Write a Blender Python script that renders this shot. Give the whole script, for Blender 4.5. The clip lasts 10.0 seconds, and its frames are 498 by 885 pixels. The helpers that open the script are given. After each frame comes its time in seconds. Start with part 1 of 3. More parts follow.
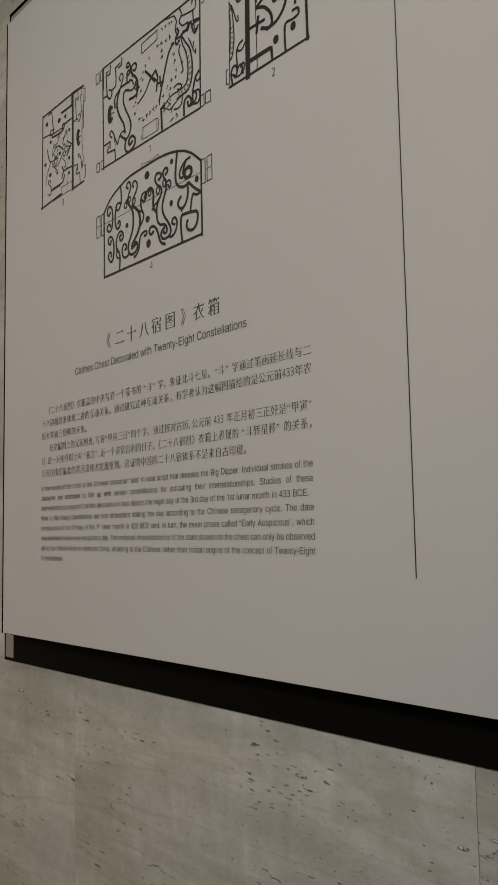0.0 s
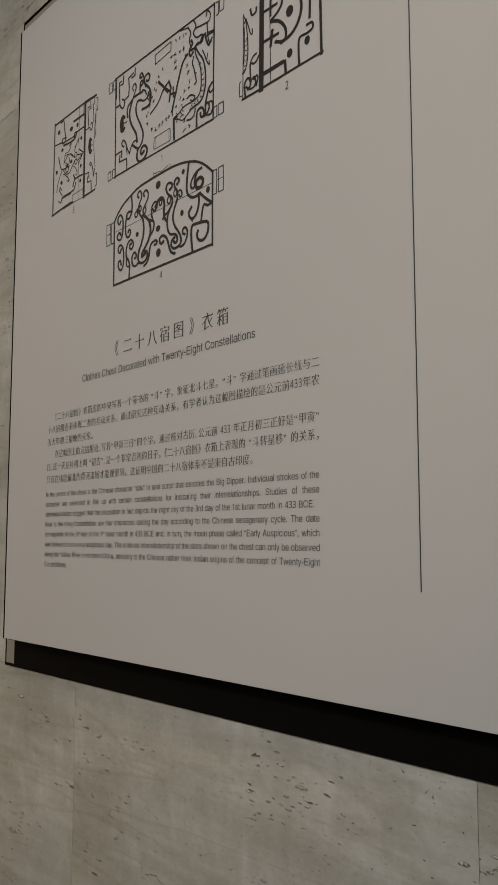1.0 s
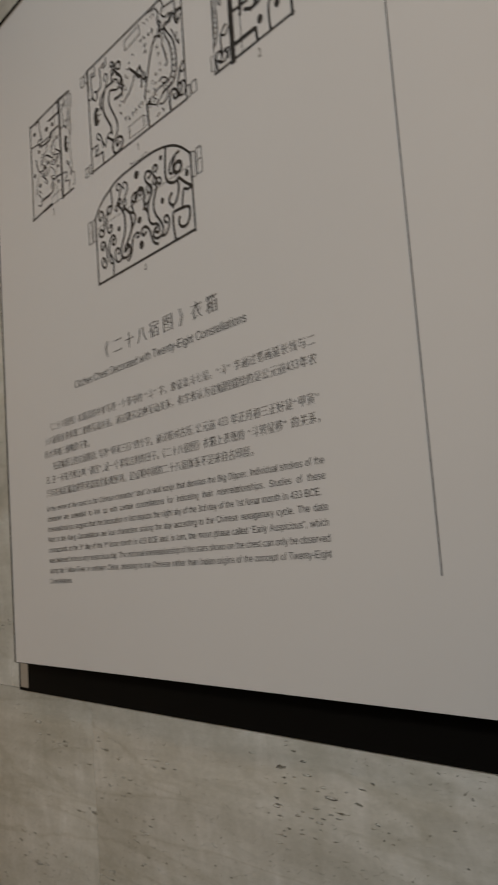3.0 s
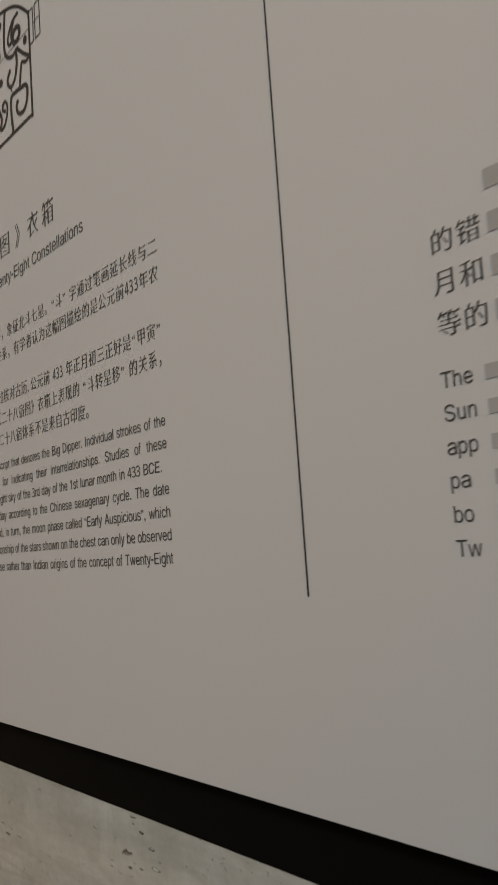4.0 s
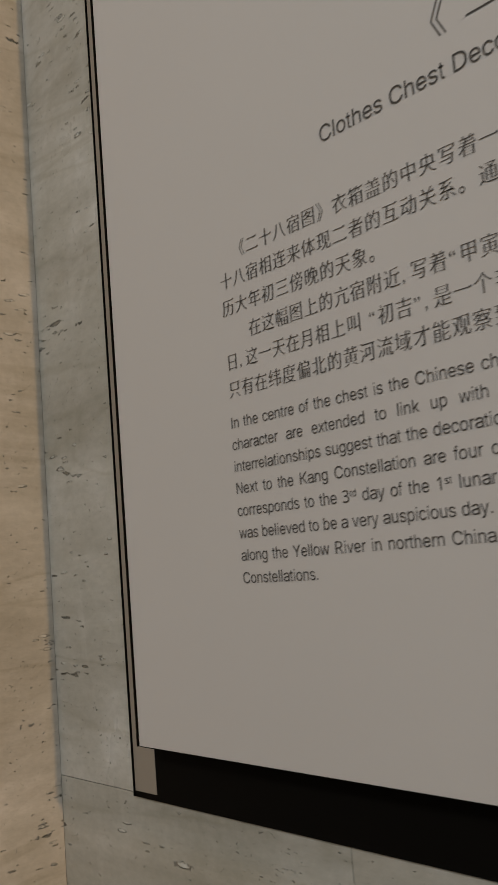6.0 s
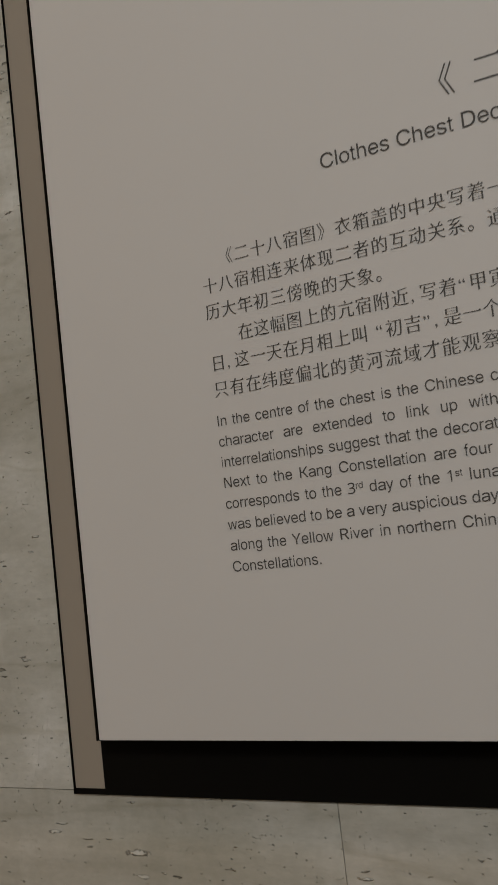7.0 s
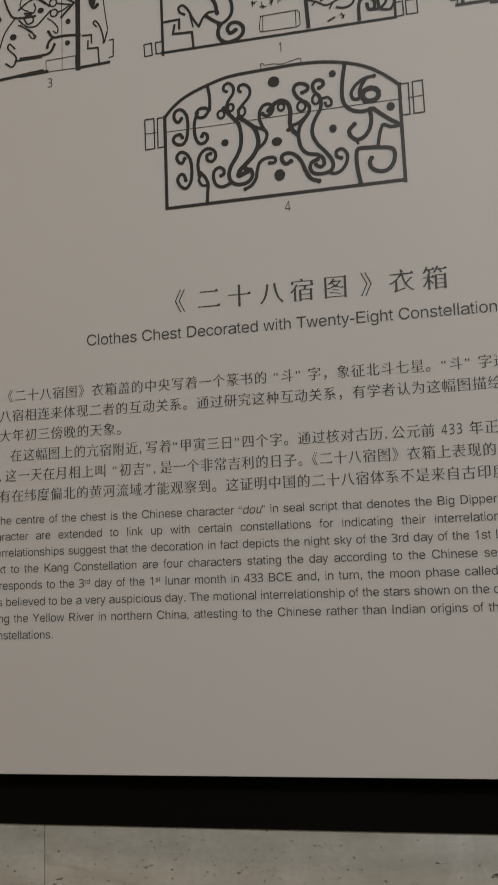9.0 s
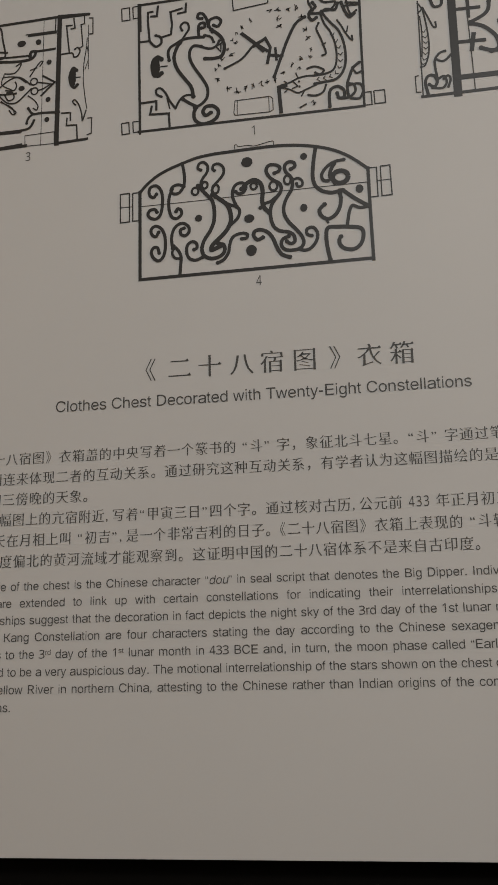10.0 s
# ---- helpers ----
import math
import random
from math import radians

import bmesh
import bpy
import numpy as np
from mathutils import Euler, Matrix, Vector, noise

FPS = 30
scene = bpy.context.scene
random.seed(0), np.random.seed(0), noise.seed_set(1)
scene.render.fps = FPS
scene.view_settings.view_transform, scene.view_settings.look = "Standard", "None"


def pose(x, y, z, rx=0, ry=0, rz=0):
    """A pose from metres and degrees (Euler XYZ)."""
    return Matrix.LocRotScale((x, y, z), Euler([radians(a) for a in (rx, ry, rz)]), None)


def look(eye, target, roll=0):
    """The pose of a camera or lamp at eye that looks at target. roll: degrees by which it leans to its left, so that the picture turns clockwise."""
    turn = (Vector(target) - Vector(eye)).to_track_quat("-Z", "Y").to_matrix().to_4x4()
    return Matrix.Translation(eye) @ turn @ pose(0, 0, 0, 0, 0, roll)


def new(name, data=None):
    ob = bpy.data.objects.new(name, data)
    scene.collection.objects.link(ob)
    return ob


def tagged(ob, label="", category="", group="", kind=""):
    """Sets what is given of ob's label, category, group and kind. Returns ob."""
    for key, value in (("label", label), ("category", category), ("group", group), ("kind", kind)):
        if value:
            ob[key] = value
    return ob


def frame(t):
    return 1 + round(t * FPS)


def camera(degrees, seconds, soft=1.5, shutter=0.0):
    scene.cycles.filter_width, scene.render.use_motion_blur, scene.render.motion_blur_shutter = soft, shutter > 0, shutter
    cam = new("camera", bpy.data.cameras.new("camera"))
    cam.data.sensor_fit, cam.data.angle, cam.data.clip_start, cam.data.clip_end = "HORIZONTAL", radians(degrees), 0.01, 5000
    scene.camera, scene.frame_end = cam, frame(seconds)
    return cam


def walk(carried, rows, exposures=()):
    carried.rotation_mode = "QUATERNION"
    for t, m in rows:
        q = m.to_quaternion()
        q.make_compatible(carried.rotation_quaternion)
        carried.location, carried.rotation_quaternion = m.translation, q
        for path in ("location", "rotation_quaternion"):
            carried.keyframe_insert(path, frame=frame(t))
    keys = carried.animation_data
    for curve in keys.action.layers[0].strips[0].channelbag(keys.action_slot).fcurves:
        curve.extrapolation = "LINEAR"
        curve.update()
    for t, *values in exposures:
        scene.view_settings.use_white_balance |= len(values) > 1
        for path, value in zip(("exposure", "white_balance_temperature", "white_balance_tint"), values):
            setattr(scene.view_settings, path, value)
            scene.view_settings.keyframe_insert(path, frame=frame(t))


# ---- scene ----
cam = camera(32.0, 10.0, soft=1.15, shutter=0.3)
PATH = [
    (0, (-0.003, -0.011, 1.463), (-1.502, 1.299, 1.658), -1.1),
    (0.5, (-0.004, -0.013, 1.467), (-1.506, 1.293, 1.664), -0.6),
    (1, (-0.005, -0.017, 1.464), (-1.504, 1.289, 1.68), 0.0),
    (1.5, (0.0, -0.023, 1.464), (-1.504, 1.274, 1.699), -0.4),
    (2, (-0.007, -0.031, 1.463), (-1.534, 1.236, 1.713), -1.4),
    (2.5, (-0.027, -0.035, 1.456), (-1.569, 1.216, 1.702), -1.9),
    (3, (-0.039, 0.04, 1.447), (-1.564, 1.31, 1.692), -4.2),
    (3.2, (-0.04, 0.106, 1.445), (-1.551, 1.393, 1.687), -4.9),
    (4.3, (-0.252, 0.356, 1.444), (-1.816, 1.582, 1.666), -3.6),
    (4.5, (-0.322, 0.371, 1.437), (-1.888, 1.596, 1.657), -3.6),
    (4.7, (-0.384, 0.398, 1.441), (-1.954, 1.615, 1.674), -4.1),
    (5, (-0.482, 0.411, 1.443), (-2.059, 1.61, 1.72), -4.8),
    (5.2, (-0.55, 0.381, 1.43), (-2.107, 1.596, 1.743), -4.4),
    (5.4, (-0.615, 0.335, 1.432), (-2.147, 1.582, 1.747), -4.3),
    (5.5, (-0.645, 0.312, 1.433), (-2.168, 1.569, 1.753), -4.2),
    (5.7, (-0.706, 0.271, 1.435), (-2.216, 1.549, 1.729), -4.1),
    (6.8, (-0.942, 0.107, 1.45), (-1.857, 1.876, 1.639), -7.0),
    (7, (-0.946, 0.066, 1.454), (-1.776, 1.877, 1.633), -6.5),
    (7.5, (-0.902, -0.016, 1.475), (-1.639, 1.838, 1.616), -4.8),
    (8, (-0.858, -0.085, 1.478), (-1.316, 1.855, 1.638), -2.7),
    (8.5, (-0.835, -0.13, 1.478), (-1.235, 1.816, 1.705), -2.1),
    (9, (-0.829, -0.134, 1.475), (-1.192, 1.812, 1.766), -1.9),
    (9.5, (-0.836, -0.141, 1.471), (-1.14, 1.793, 1.884), -1.3),
    (10, (-0.833, -0.133, 1.469), (-1.105, 1.794, 1.93), -1.4),
]
walk(cam, [(t, look(eye, target, roll)) for t, eye, target, roll in PATH])

# ---- world, lamps, exposure ----
sky = bpy.data.worlds.new("gallery_dim")
sky.use_nodes = True
sky.node_tree.nodes["Background"].inputs["Color"].default_value = (0.9, 0.85, 0.78, 1)
sky.node_tree.nodes["Background"].inputs["Strength"].default_value = 0.02
scene.world = sky


def area_lamp(name, eye, target, watts, size, colour):
    data = bpy.data.lights.new(name, "AREA")
    data.energy, data.size, data.color = watts, size, colour
    lamp = new(name, data)
    lamp.matrix_world = look(eye, target)
    return lamp


def spot_lamp(name, eye, target, watts, cone, blend, radius, colour):
    data = bpy.data.lights.new(name, "SPOT")
    data.energy, data.spot_size, data.spot_blend, data.shadow_soft_size, data.color = watts, radians(cone), blend, radius, colour
    lamp = new(name, data)
    lamp.matrix_world = look(eye, target)
    return lamp


WARM, NEUTRAL = (1.0, 0.61, 0.26), (0.962, 0.982, 0.958)
# unseen soft fill, added high in front to lift the whole room
area_lamp("soft_fill", (0.6, -2.6, 3.1), (-0.4, 0.66, 1.4), 22, 1.6, NEUTRAL)
spot_lamp("panel_spot", (0.1, -2.3, 3.2), (-0.66, 0.66, 1.76), 146, 58, 1.0, 0.25, NEUTRAL)
spot_lamp("wall_spot", (1.9, 0.1, 2.7), (-1.53, 0.30, 1.55), 112, 34, 0.7, 0.05, WARM)

# ---- materials ----


def material(name):
    m = bpy.data.materials.new(name)
    m.use_nodes = True
    n, l = m.node_tree.nodes, m.node_tree.links
    return m, n, l, n["Principled BSDF"]


def ramp(n, l, source, stops):
    r = n.new("ShaderNodeValToRGB")
    while len(r.color_ramp.elements) < len(stops):
        r.color_ramp.elements.new(0.5)
    for e, (at, c) in zip(r.color_ramp.elements, stops):
        e.position, e.color = at, (*c, 1)
    l.new(source, r.inputs[0])
    return r.outputs[0]


def noise_tex(n, l, vector, scale, detail=4, rough=0.55, distort=0.0):
    t = n.new("ShaderNodeTexNoise")
    t.inputs["Scale"].default_value, t.inputs["Detail"].default_value = scale, detail
    t.inputs["Roughness"].default_value, t.inputs["Distortion"].default_value = rough, distort
    l.new(vector, t.inputs["Vector"])
    return t.outputs[0]


def stretched(n, l, scale, turn=(0, 0, 0)):
    g, m = n.new("ShaderNodeNewGeometry"), n.new("ShaderNodeMapping")
    m.inputs["Scale"].default_value, m.inputs["Rotation"].default_value = scale, [radians(a) for a in turn]
    l.new(g.outputs["Position"], m.inputs["Vector"])
    return m.outputs[0]


def mixed(n, l, how, a, b, amount):
    x = n.new("ShaderNodeMix")
    x.data_type, x.blend_type = "RGBA", how
    for key, v in ((6, a), (7, b), (0, amount)):
        if isinstance(v, (int, float)):
            x.inputs[key].default_value = v
        elif isinstance(v, tuple):
            x.inputs[key].default_value = (*v, 1)
        else:
            l.new(v, x.inputs[key])
    return x.outputs[2]


def travertine(name, dark, light, gloss):
    """Honed banded limestone: level cloudy layers, fine grain, short level pits; each slab its own cut."""
    m, n, l, p = material(name)
    own = n.new("ShaderNodeObjectInfo")

    def cut(scale, turn=0.0):
        g, shift, mp = n.new("ShaderNodeNewGeometry"), n.new("ShaderNodeVectorMath"), n.new("ShaderNodeMapping")
        shift.operation = "MULTIPLY_ADD"
        far = n.new("ShaderNodeCombineXYZ")
        for k in range(3):
            l.new(own.outputs["Random"], far.inputs[k])
        l.new(far.outputs[0], shift.inputs[0])
        shift.inputs[1].default_value = (31.0, 17.0, 23.0)
        l.new(g.outputs["Position"], shift.inputs[2])
        mp.inputs["Scale"].default_value, mp.inputs["Rotation"].default_value = scale, (0, radians(turn), 0)
        l.new(shift.outputs[0], mp.inputs["Vector"])
        return mp.outputs[0]

    def math(how, a, b, c=None):
        k = n.new("ShaderNodeMath")
        k.operation = how
        for slot, v in enumerate((a, b, c)):
            if isinstance(v, (int, float)):
                k.inputs[slot].default_value = v
            elif v is not None:
                l.new(v, k.inputs[slot])
        return k.outputs[0]

    flat = cut((1, 1, 1))
    layers = noise_tex(n, l, cut((0.5, 0.5, 3.2), 5), 2.2, 5, 0.55, 0.9)
    streaks = noise_tex(n, l, cut((0.6, 0.6, 4.0), 3), 9.0, 4, 0.55, 0.5)
    clouds = noise_tex(n, l, flat, 4.5, 5, 0.55, 0.7)
    grain = noise_tex(n, l, cut((0.7, 0.7, 1.3)), 150, 4, 0.65)
    mid = tuple((a + b) / 2 for a, b in zip(dark, light))
    colour = ramp(n, l, layers, [(0.30, dark), (0.45, mid), (0.53, light), (0.60, mid), (0.75, light)])
    for source, low, high in ((streaks, (0.90, 0.90, 0.88), (1.05, 1.05, 1.05)), (clouds, (0.79, 0.785, 0.755), (1.07, 1.08, 1.11)),
                              (grain, (0.92, 0.92, 0.91), (1.05, 1.05, 1.05)), (own.outputs["Random"], (0.93, 0.94, 0.94), (1.04, 1.03, 1.02))):
        colour = mixed(n, l, "MULTIPLY", colour, ramp(n, l, source, [(0.3, low), (0.7, high)]), 1.0)
    veins = noise_tex(n, l, cut((0.45, 0.45, 2.6), 6), 3.4, 4, 0.5, 1.2)
    colour = mixed(n, l, "MULTIPLY", colour, ramp(n, l, veins, [(0.46, (1, 1, 1)), (0.495, (0.88, 0.87, 0.84)), (0.53, (1, 1, 1))]), 1.0)
    bands = noise_tex(n, l, cut((0.8, 0.8, 2.2)), 7.0, 3)

    def pores(scale, gate, most, rough, low, high):
        """Flat-lying pores: nought outside, rising to one in their middle."""
        v = n.new("ShaderNodeTexVoronoi")
        v.inputs["Scale"].default_value = scale
        l.new(cut((0.36, 0.36, 1.5), 4), v.inputs["Vector"])
        pick = n.new("ShaderNodeSeparateColor")
        l.new(v.outputs["Color"], pick.inputs[0])
        size = math("MULTIPLY", math("SUBTRACT", pick.outputs[0], gate), most / (1 - gate))
        size = math("MULTIPLY", size, ramp(n, l, bands, [(low, (0.0,) * 3), (high, (1.0,) * 3)]))
        edge = math("MULTIPLY_ADD", math("SUBTRACT", noise_tex(n, l, flat, 420, 3), 0.5), rough, v.outputs["Distance"])
        return ramp(n, l, math("SUBTRACT", size, edge), [(0.0, (0,) * 3), (0.22, (1,) * 3)])

    pits = math("MAXIMUM", pores(150, 0.972, 0.66, 1.3, 0.47, 0.57), pores(280, 0.962, 0.74, 1.2, 0.48, 0.58))
    # glints by the pits, painted as whitish flecks and slightly raised below
    glint_flecks = math("MAXIMUM", pores(260, 0.88, 0.70, 1.2, 0.56, 0.44), pores(140, 0.965, 0.6, 1.3, 0.56, 0.44))
    colour = mixed(n, l, "MIX", colour, (0.84, 0.83, 0.79), math("MULTIPLY", glint_flecks, 0.5))
    smears = noise_tex(n, l, cut((1.5, 1.5, 0.7)), 11.0, 5, 0.6, 0.8)
    colour = mixed(n, l, "MULTIPLY", colour, ramp(n, l, smears, [(0.48, (0.97, 0.965, 0.95)), (0.72, (1.13, 1.13, 1.15))]), 1.0)
    # shade inside the pits, painted as a dark colour at their deepest
    colour = mixed(n, l, "MIX", colour, (0.27, 0.25, 0.205), ramp(n, l, pits, [(0.45, (0,) * 3), (1.0, (1,) * 3)]))
    l.new(colour, p.inputs["Base Color"])
    l.new(ramp(n, l, clouds, [(0.35, (gloss + 0.2,) * 3), (0.65, (gloss,) * 3)]), p.inputs["Roughness"])
    low = n.new("ShaderNodeBump")
    low.inputs["Strength"].default_value, low.inputs["Distance"].default_value = 0.2, 0.0012
    l.new(grain, low.inputs["Height"])
    wave = n.new("ShaderNodeBump")
    wave.inputs["Strength"].default_value, wave.inputs["Distance"].default_value = 0.35, 0.005
    l.new(noise_tex(n, l, cut((0.7, 0.7, 1.6)), 26, 4), wave.inputs["Height"])
    l.new(low.outputs[0], wave.inputs["Normal"])
    deep = n.new("ShaderNodeBump")
    deep.invert = True
    deep.inputs["Strength"].default_value, deep.inputs["Distance"].default_value = 1.0, 0.012
    l.new(math("MULTIPLY_ADD", glint_flecks, -0.4, pits), deep.inputs["Height"])
    l.new(wave.outputs[0], deep.inputs["Normal"])
    l.new(deep.outputs[0], p.inputs["Normal"])
    return m


def coat(name, colour, rough, grain=400.0, vary=0.04, bump=0.05, spec=0.5):
    """Paint, print or laminate with a fine tooth and faint blotches."""
    m, n, l, p = material(name)
    flat = stretched(n, l, (1, 1, 1))
    blot = noise_tex(n, l, flat, 3.0, 3)
    lo, hi = tuple(c * (1 - vary) for c in colour), tuple(c * (1 + vary) for c in colour)
    l.new(ramp(n, l, blot, [(0.3, lo), (0.7, hi)]), p.inputs["Base Color"])
    p.inputs["Roughness"].default_value, p.inputs["Specular IOR Level"].default_value = rough, spec
    b = n.new("ShaderNodeBump")
    b.inputs["Strength"].default_value, b.inputs["Distance"].default_value = bump, 0.0004
    l.new(noise_tex(n, l, flat, grain, 3), b.inputs["Height"])
    l.new(b.outputs[0], p.inputs["Normal"])
    return m


STONE = travertine("travertine_grey", (0.555, 0.519, 0.466), (0.70, 0.664, 0.614), 0.27)
MORTAR = coat("mortar", (0.44, 0.415, 0.36), 0.9, 200, 0.1, 0.4)
WHITE = coat("white_laminate", (0.650, 0.622, 0.608), 0.55, 900, 0.012, 0.06, 0.3)
BLACK = coat("black_paint", (0.0050, 0.0042, 0.0034), 0.7, 500, 0.1, 0.05, 0.06)
TAN = coat("taupe_paint", (0.365, 0.308, 0.252), 0.5, 600, 0.03, 0.05, 0.3)
INK = coat("black_ink", (0.035, 0.031, 0.029), 0.45, 1500, 0.15, 0.1, 0.4)
GREY_INK = coat("grey_ink", (0.08, 0.074, 0.069), 0.5, 1500, 0.1, 0.05, 0.35)
FAINT_INK = coat("faint_ink", (0.42, 0.40, 0.385), 0.5, 1500, 0.1, 0.05, 0.3)
PLASTER = coat("plaster", (0.30, 0.29, 0.28), 0.9, 150, 0.05, 0.2)
FLOOR = coat("floor_stone", (0.22, 0.20, 0.18), 0.45, 90, 0.15, 0.1)

# ---- mesh helpers ----


def part(name, bm, mat, parent=None, label=""):
    me = bpy.data.meshes.new(name)
    bm.to_mesh(me)
    bm.free()
    me.materials.append(mat)
    ob = new(name, me)
    ob.parent = parent
    return tagged(ob, label) if label else ob


def box(x0, x1, y0, y1, z0, z1, bevel=0.0, bm=None):
    own_mesh = bm is None
    bm = bm or bmesh.new()
    m = Matrix.LocRotScale(((x0 + x1) / 2, (y0 + y1) / 2, (z0 + z1) / 2), None, (x1 - x0, y1 - y0, z1 - z0))
    made = bmesh.ops.create_cube(bm, size=1, matrix=m)
    if bevel and own_mesh:
        bmesh.ops.bevel(bm, geom=bm.edges[:], offset=bevel, segments=2, affect="EDGES", profile=0.5)
    return bm


# ---- structure ----
CORNER, FACE, TOP = -1.529, 0.664, 3.4   # the side wall's face, the panel wall's face, the ceiling
SKIN = 0.020                              # thickness of the stone slabs


def wall(name, label, bm, mat=PLASTER):
    return tagged(part(name, bm, mat), label, "wall", kind="structure")


north = wall("wall_north", "masonry wall clad in grey-beige travertine slabs", box(CORNER - 0.3, 4.0, FACE + 0.0035, FACE + 0.30, 0, TOP), MORTAR)
west = wall("wall_west", "masonry side wall clad in warm-lit travertine slabs", box(CORNER - 0.30, CORNER - 0.0035, -4.0, FACE + 0.002, 0, TOP), MORTAR)
wall("wall_east", "plain grey plaster wall closing the gallery", box(4.0, 4.2, -4.0, FACE + 0.30, 0, TOP))
wall("wall_south", "plain grey plaster wall closing the gallery", box(CORNER - 0.3, 4.2, -4.2, -4.0, 0, TOP))
tagged(part("floor", box(CORNER - 0.3, 4.2, -4.2, FACE + 0.3, -0.2, 0), FLOOR), "dark polished stone gallery floor", "floor", kind="structure")
tagged(part("ceiling", box(CORNER - 0.3, 4.2, -4.2, FACE + 0.3, TOP, TOP + 0.2), PLASTER), "plain grey gallery ceiling", "ceiling", kind="structure")

# ---- information panel ----
PLATE = 0.632            # front face of the plate
LEFT, RIGHT, LOW, HIGH = -1.361, 0.341, 1.2985, 2.351
B_LEFT, B_RIGHT, B_LOW, B_HIGH = -1.4100, 0.391, 1.2485, 2.402
panel = tagged(new("information_panel"), "large white information panel printed in black over a black backing", "panel")
panel.location = ((LEFT + RIGHT) / 2, FACE, LOW)
bpy.context.view_layer.update()


def under(ob, parent):
    ob.parent = parent
    ob.matrix_parent_inverse = parent.matrix_world.inverted()
    return ob


backing = under(part("backing_board", box(B_LEFT, B_RIGHT, 0.6605, FACE - 0.0005, B_LOW, B_HIGH, 0.0004), BLACK), panel)
plate = under(part("face_plate", box(LEFT + 0.0008, RIGHT - 0.0008, PLATE, PLATE + 0.0004, LOW + 0.001, HIGH - 0.001, 0.0001), WHITE), panel)
under(part("plate_core", box(LEFT - 0.0003, RIGHT + 0.0018, PLATE + 0.0005, PLATE + 0.005, LOW, HIGH, 0.0004), BLACK), panel)
under(part("edge_strip", box(B_LEFT + 0.0014, -1.380, 0.6601, 0.6610, B_LOW + 0.005, B_HIGH - 0.005, 0.0003), TAN), panel)
under(part("edge_strip", box(-1.3795, B_RIGHT - 0.003, 0.6601, 0.6610, B_HIGH - 0.036, B_HIGH - 0.005, 0.0003), TAN), panel)
trims = [(LEFT - 0.0014, LEFT - 0.0004, PLATE - 0.0012, PLATE + 0.005, LOW + 0.0005, HIGH - 0.0005),
         (B_LEFT - 0.0002, B_LEFT + 0.0009, 0.6588, FACE - 0.001, B_LOW + 0.0004, B_HIGH - 0.0004),
         (B_LEFT + 0.0011, B_RIGHT, 0.6588, FACE - 0.001, B_HIGH - 0.0020, B_HIGH + 0.0002)]
for x0, x1, y0, y1, z0, z1 in trims:
    under(part("edge_trim", box(x0, x1, y0, y1, z0, z1, 0.0003), BLACK), panel)
for sx in (LEFT + 0.12, (LEFT + RIGHT) / 2, RIGHT - 0.12):
    for sz in (LOW + 0.12, HIGH - 0.12):
        under(part("standoff", box(sx - 0.02, sx + 0.02, PLATE + 0.0052, 0.6603, sz - 0.02, sz + 0.02, 0.001), BLACK), panel)

# ---- print on the plate ----
FILM = PLATE - 0.0004    # the ink lies just on the plate
GLYPHS = {}


def outline(body):
    """Points and faces of a text in the built-in font at size 1."""
    data = bpy.data.curves.new("glyph", "FONT")
    data.body, data.resolution_u = body, 4
    ob = new("glyph", data)
    bpy.context.view_layer.update()
    me = bpy.data.meshes.new_from_object(ob.evaluated_get(bpy.context.evaluated_depsgraph_get()))
    pts = [(v.co.x, v.co.y) for v in me.vertices]
    faces = [tuple(p.vertices) for p in me.polygons]
    bpy.data.objects.remove(ob)
    bpy.data.curves.remove(data)
    bpy.data.meshes.remove(me)
    return pts, faces


def rim(pts, faces):
    """The outer edges, as the next and the former point of each point, with the ink on their left."""
    area = sum(pts[f[i]][0] * pts[f[(i + 1) % len(f)]][1] - pts[f[(i + 1) % len(f)]][0] * pts[f[i]][1] for f in faces for i in range(len(f)))
    if area < 0:
        faces = [tuple(reversed(f)) for f in faces]
    edges = {(f[i], f[(i + 1) % len(f)]) for f in faces for i in range(len(f))}
    after = {a: b for a, b in edges if (b, a) not in edges}
    return after, {b: a for a, b in after.items()}


def book_face(pts, faces, across, level):
    """A book face out of the even sans: level strokes thinned, upright ones left full, small triangles where level strokes end and turn."""
    after, before = rim(pts, faces)
    made, extra = list(pts), []
    for v, w in after.items():
        u = before.get(v, v)
        nx = ny = 0.0
        for a, b in ((u, v), (v, w)):
            dx, dy = pts[b][0] - pts[a][0], pts[b][1] - pts[a][1]
            size = math.hypot(dx, dy) or 1.0
            nx, ny = nx + dy / size, ny - dx / size
        made[v] = (pts[v][0] - max(-1, min(1, nx)) * across, pts[v][1] - max(-1, min(1, ny)) * level)
    for v, w in after.items():
        u, z = before.get(v, v), after.get(w, w)
        (ax, ay), (bx, by), (cx, cy), (dx, dy) = pts[u], pts[v], pts[w], pts[z]
        rise, top = cy - by, cx - dx
        if rise > 0.03 and abs(cx - bx) < 0.3 * rise and top > 0.11 and abs(dy - cy) < 0.12 * top:
            x, y = made[w]
            if rise < 0.11 and bx - ax > 0.11:
                extra.append([(x + 0.02, y - 0.012), (x - 0.045, y + 0.072), (x - 0.13, y - 0.002)])
            elif rise >= 0.2:
                extra.append([(x + 0.022, y - 0.04), (x - 0.025, y + 0.045), (x - 0.09, y - 0.002)])
    out = list(faces)
    for tri in extra:
        out.append((len(made), len(made) + 1, len(made) + 2))
        made += tri
    return made, out


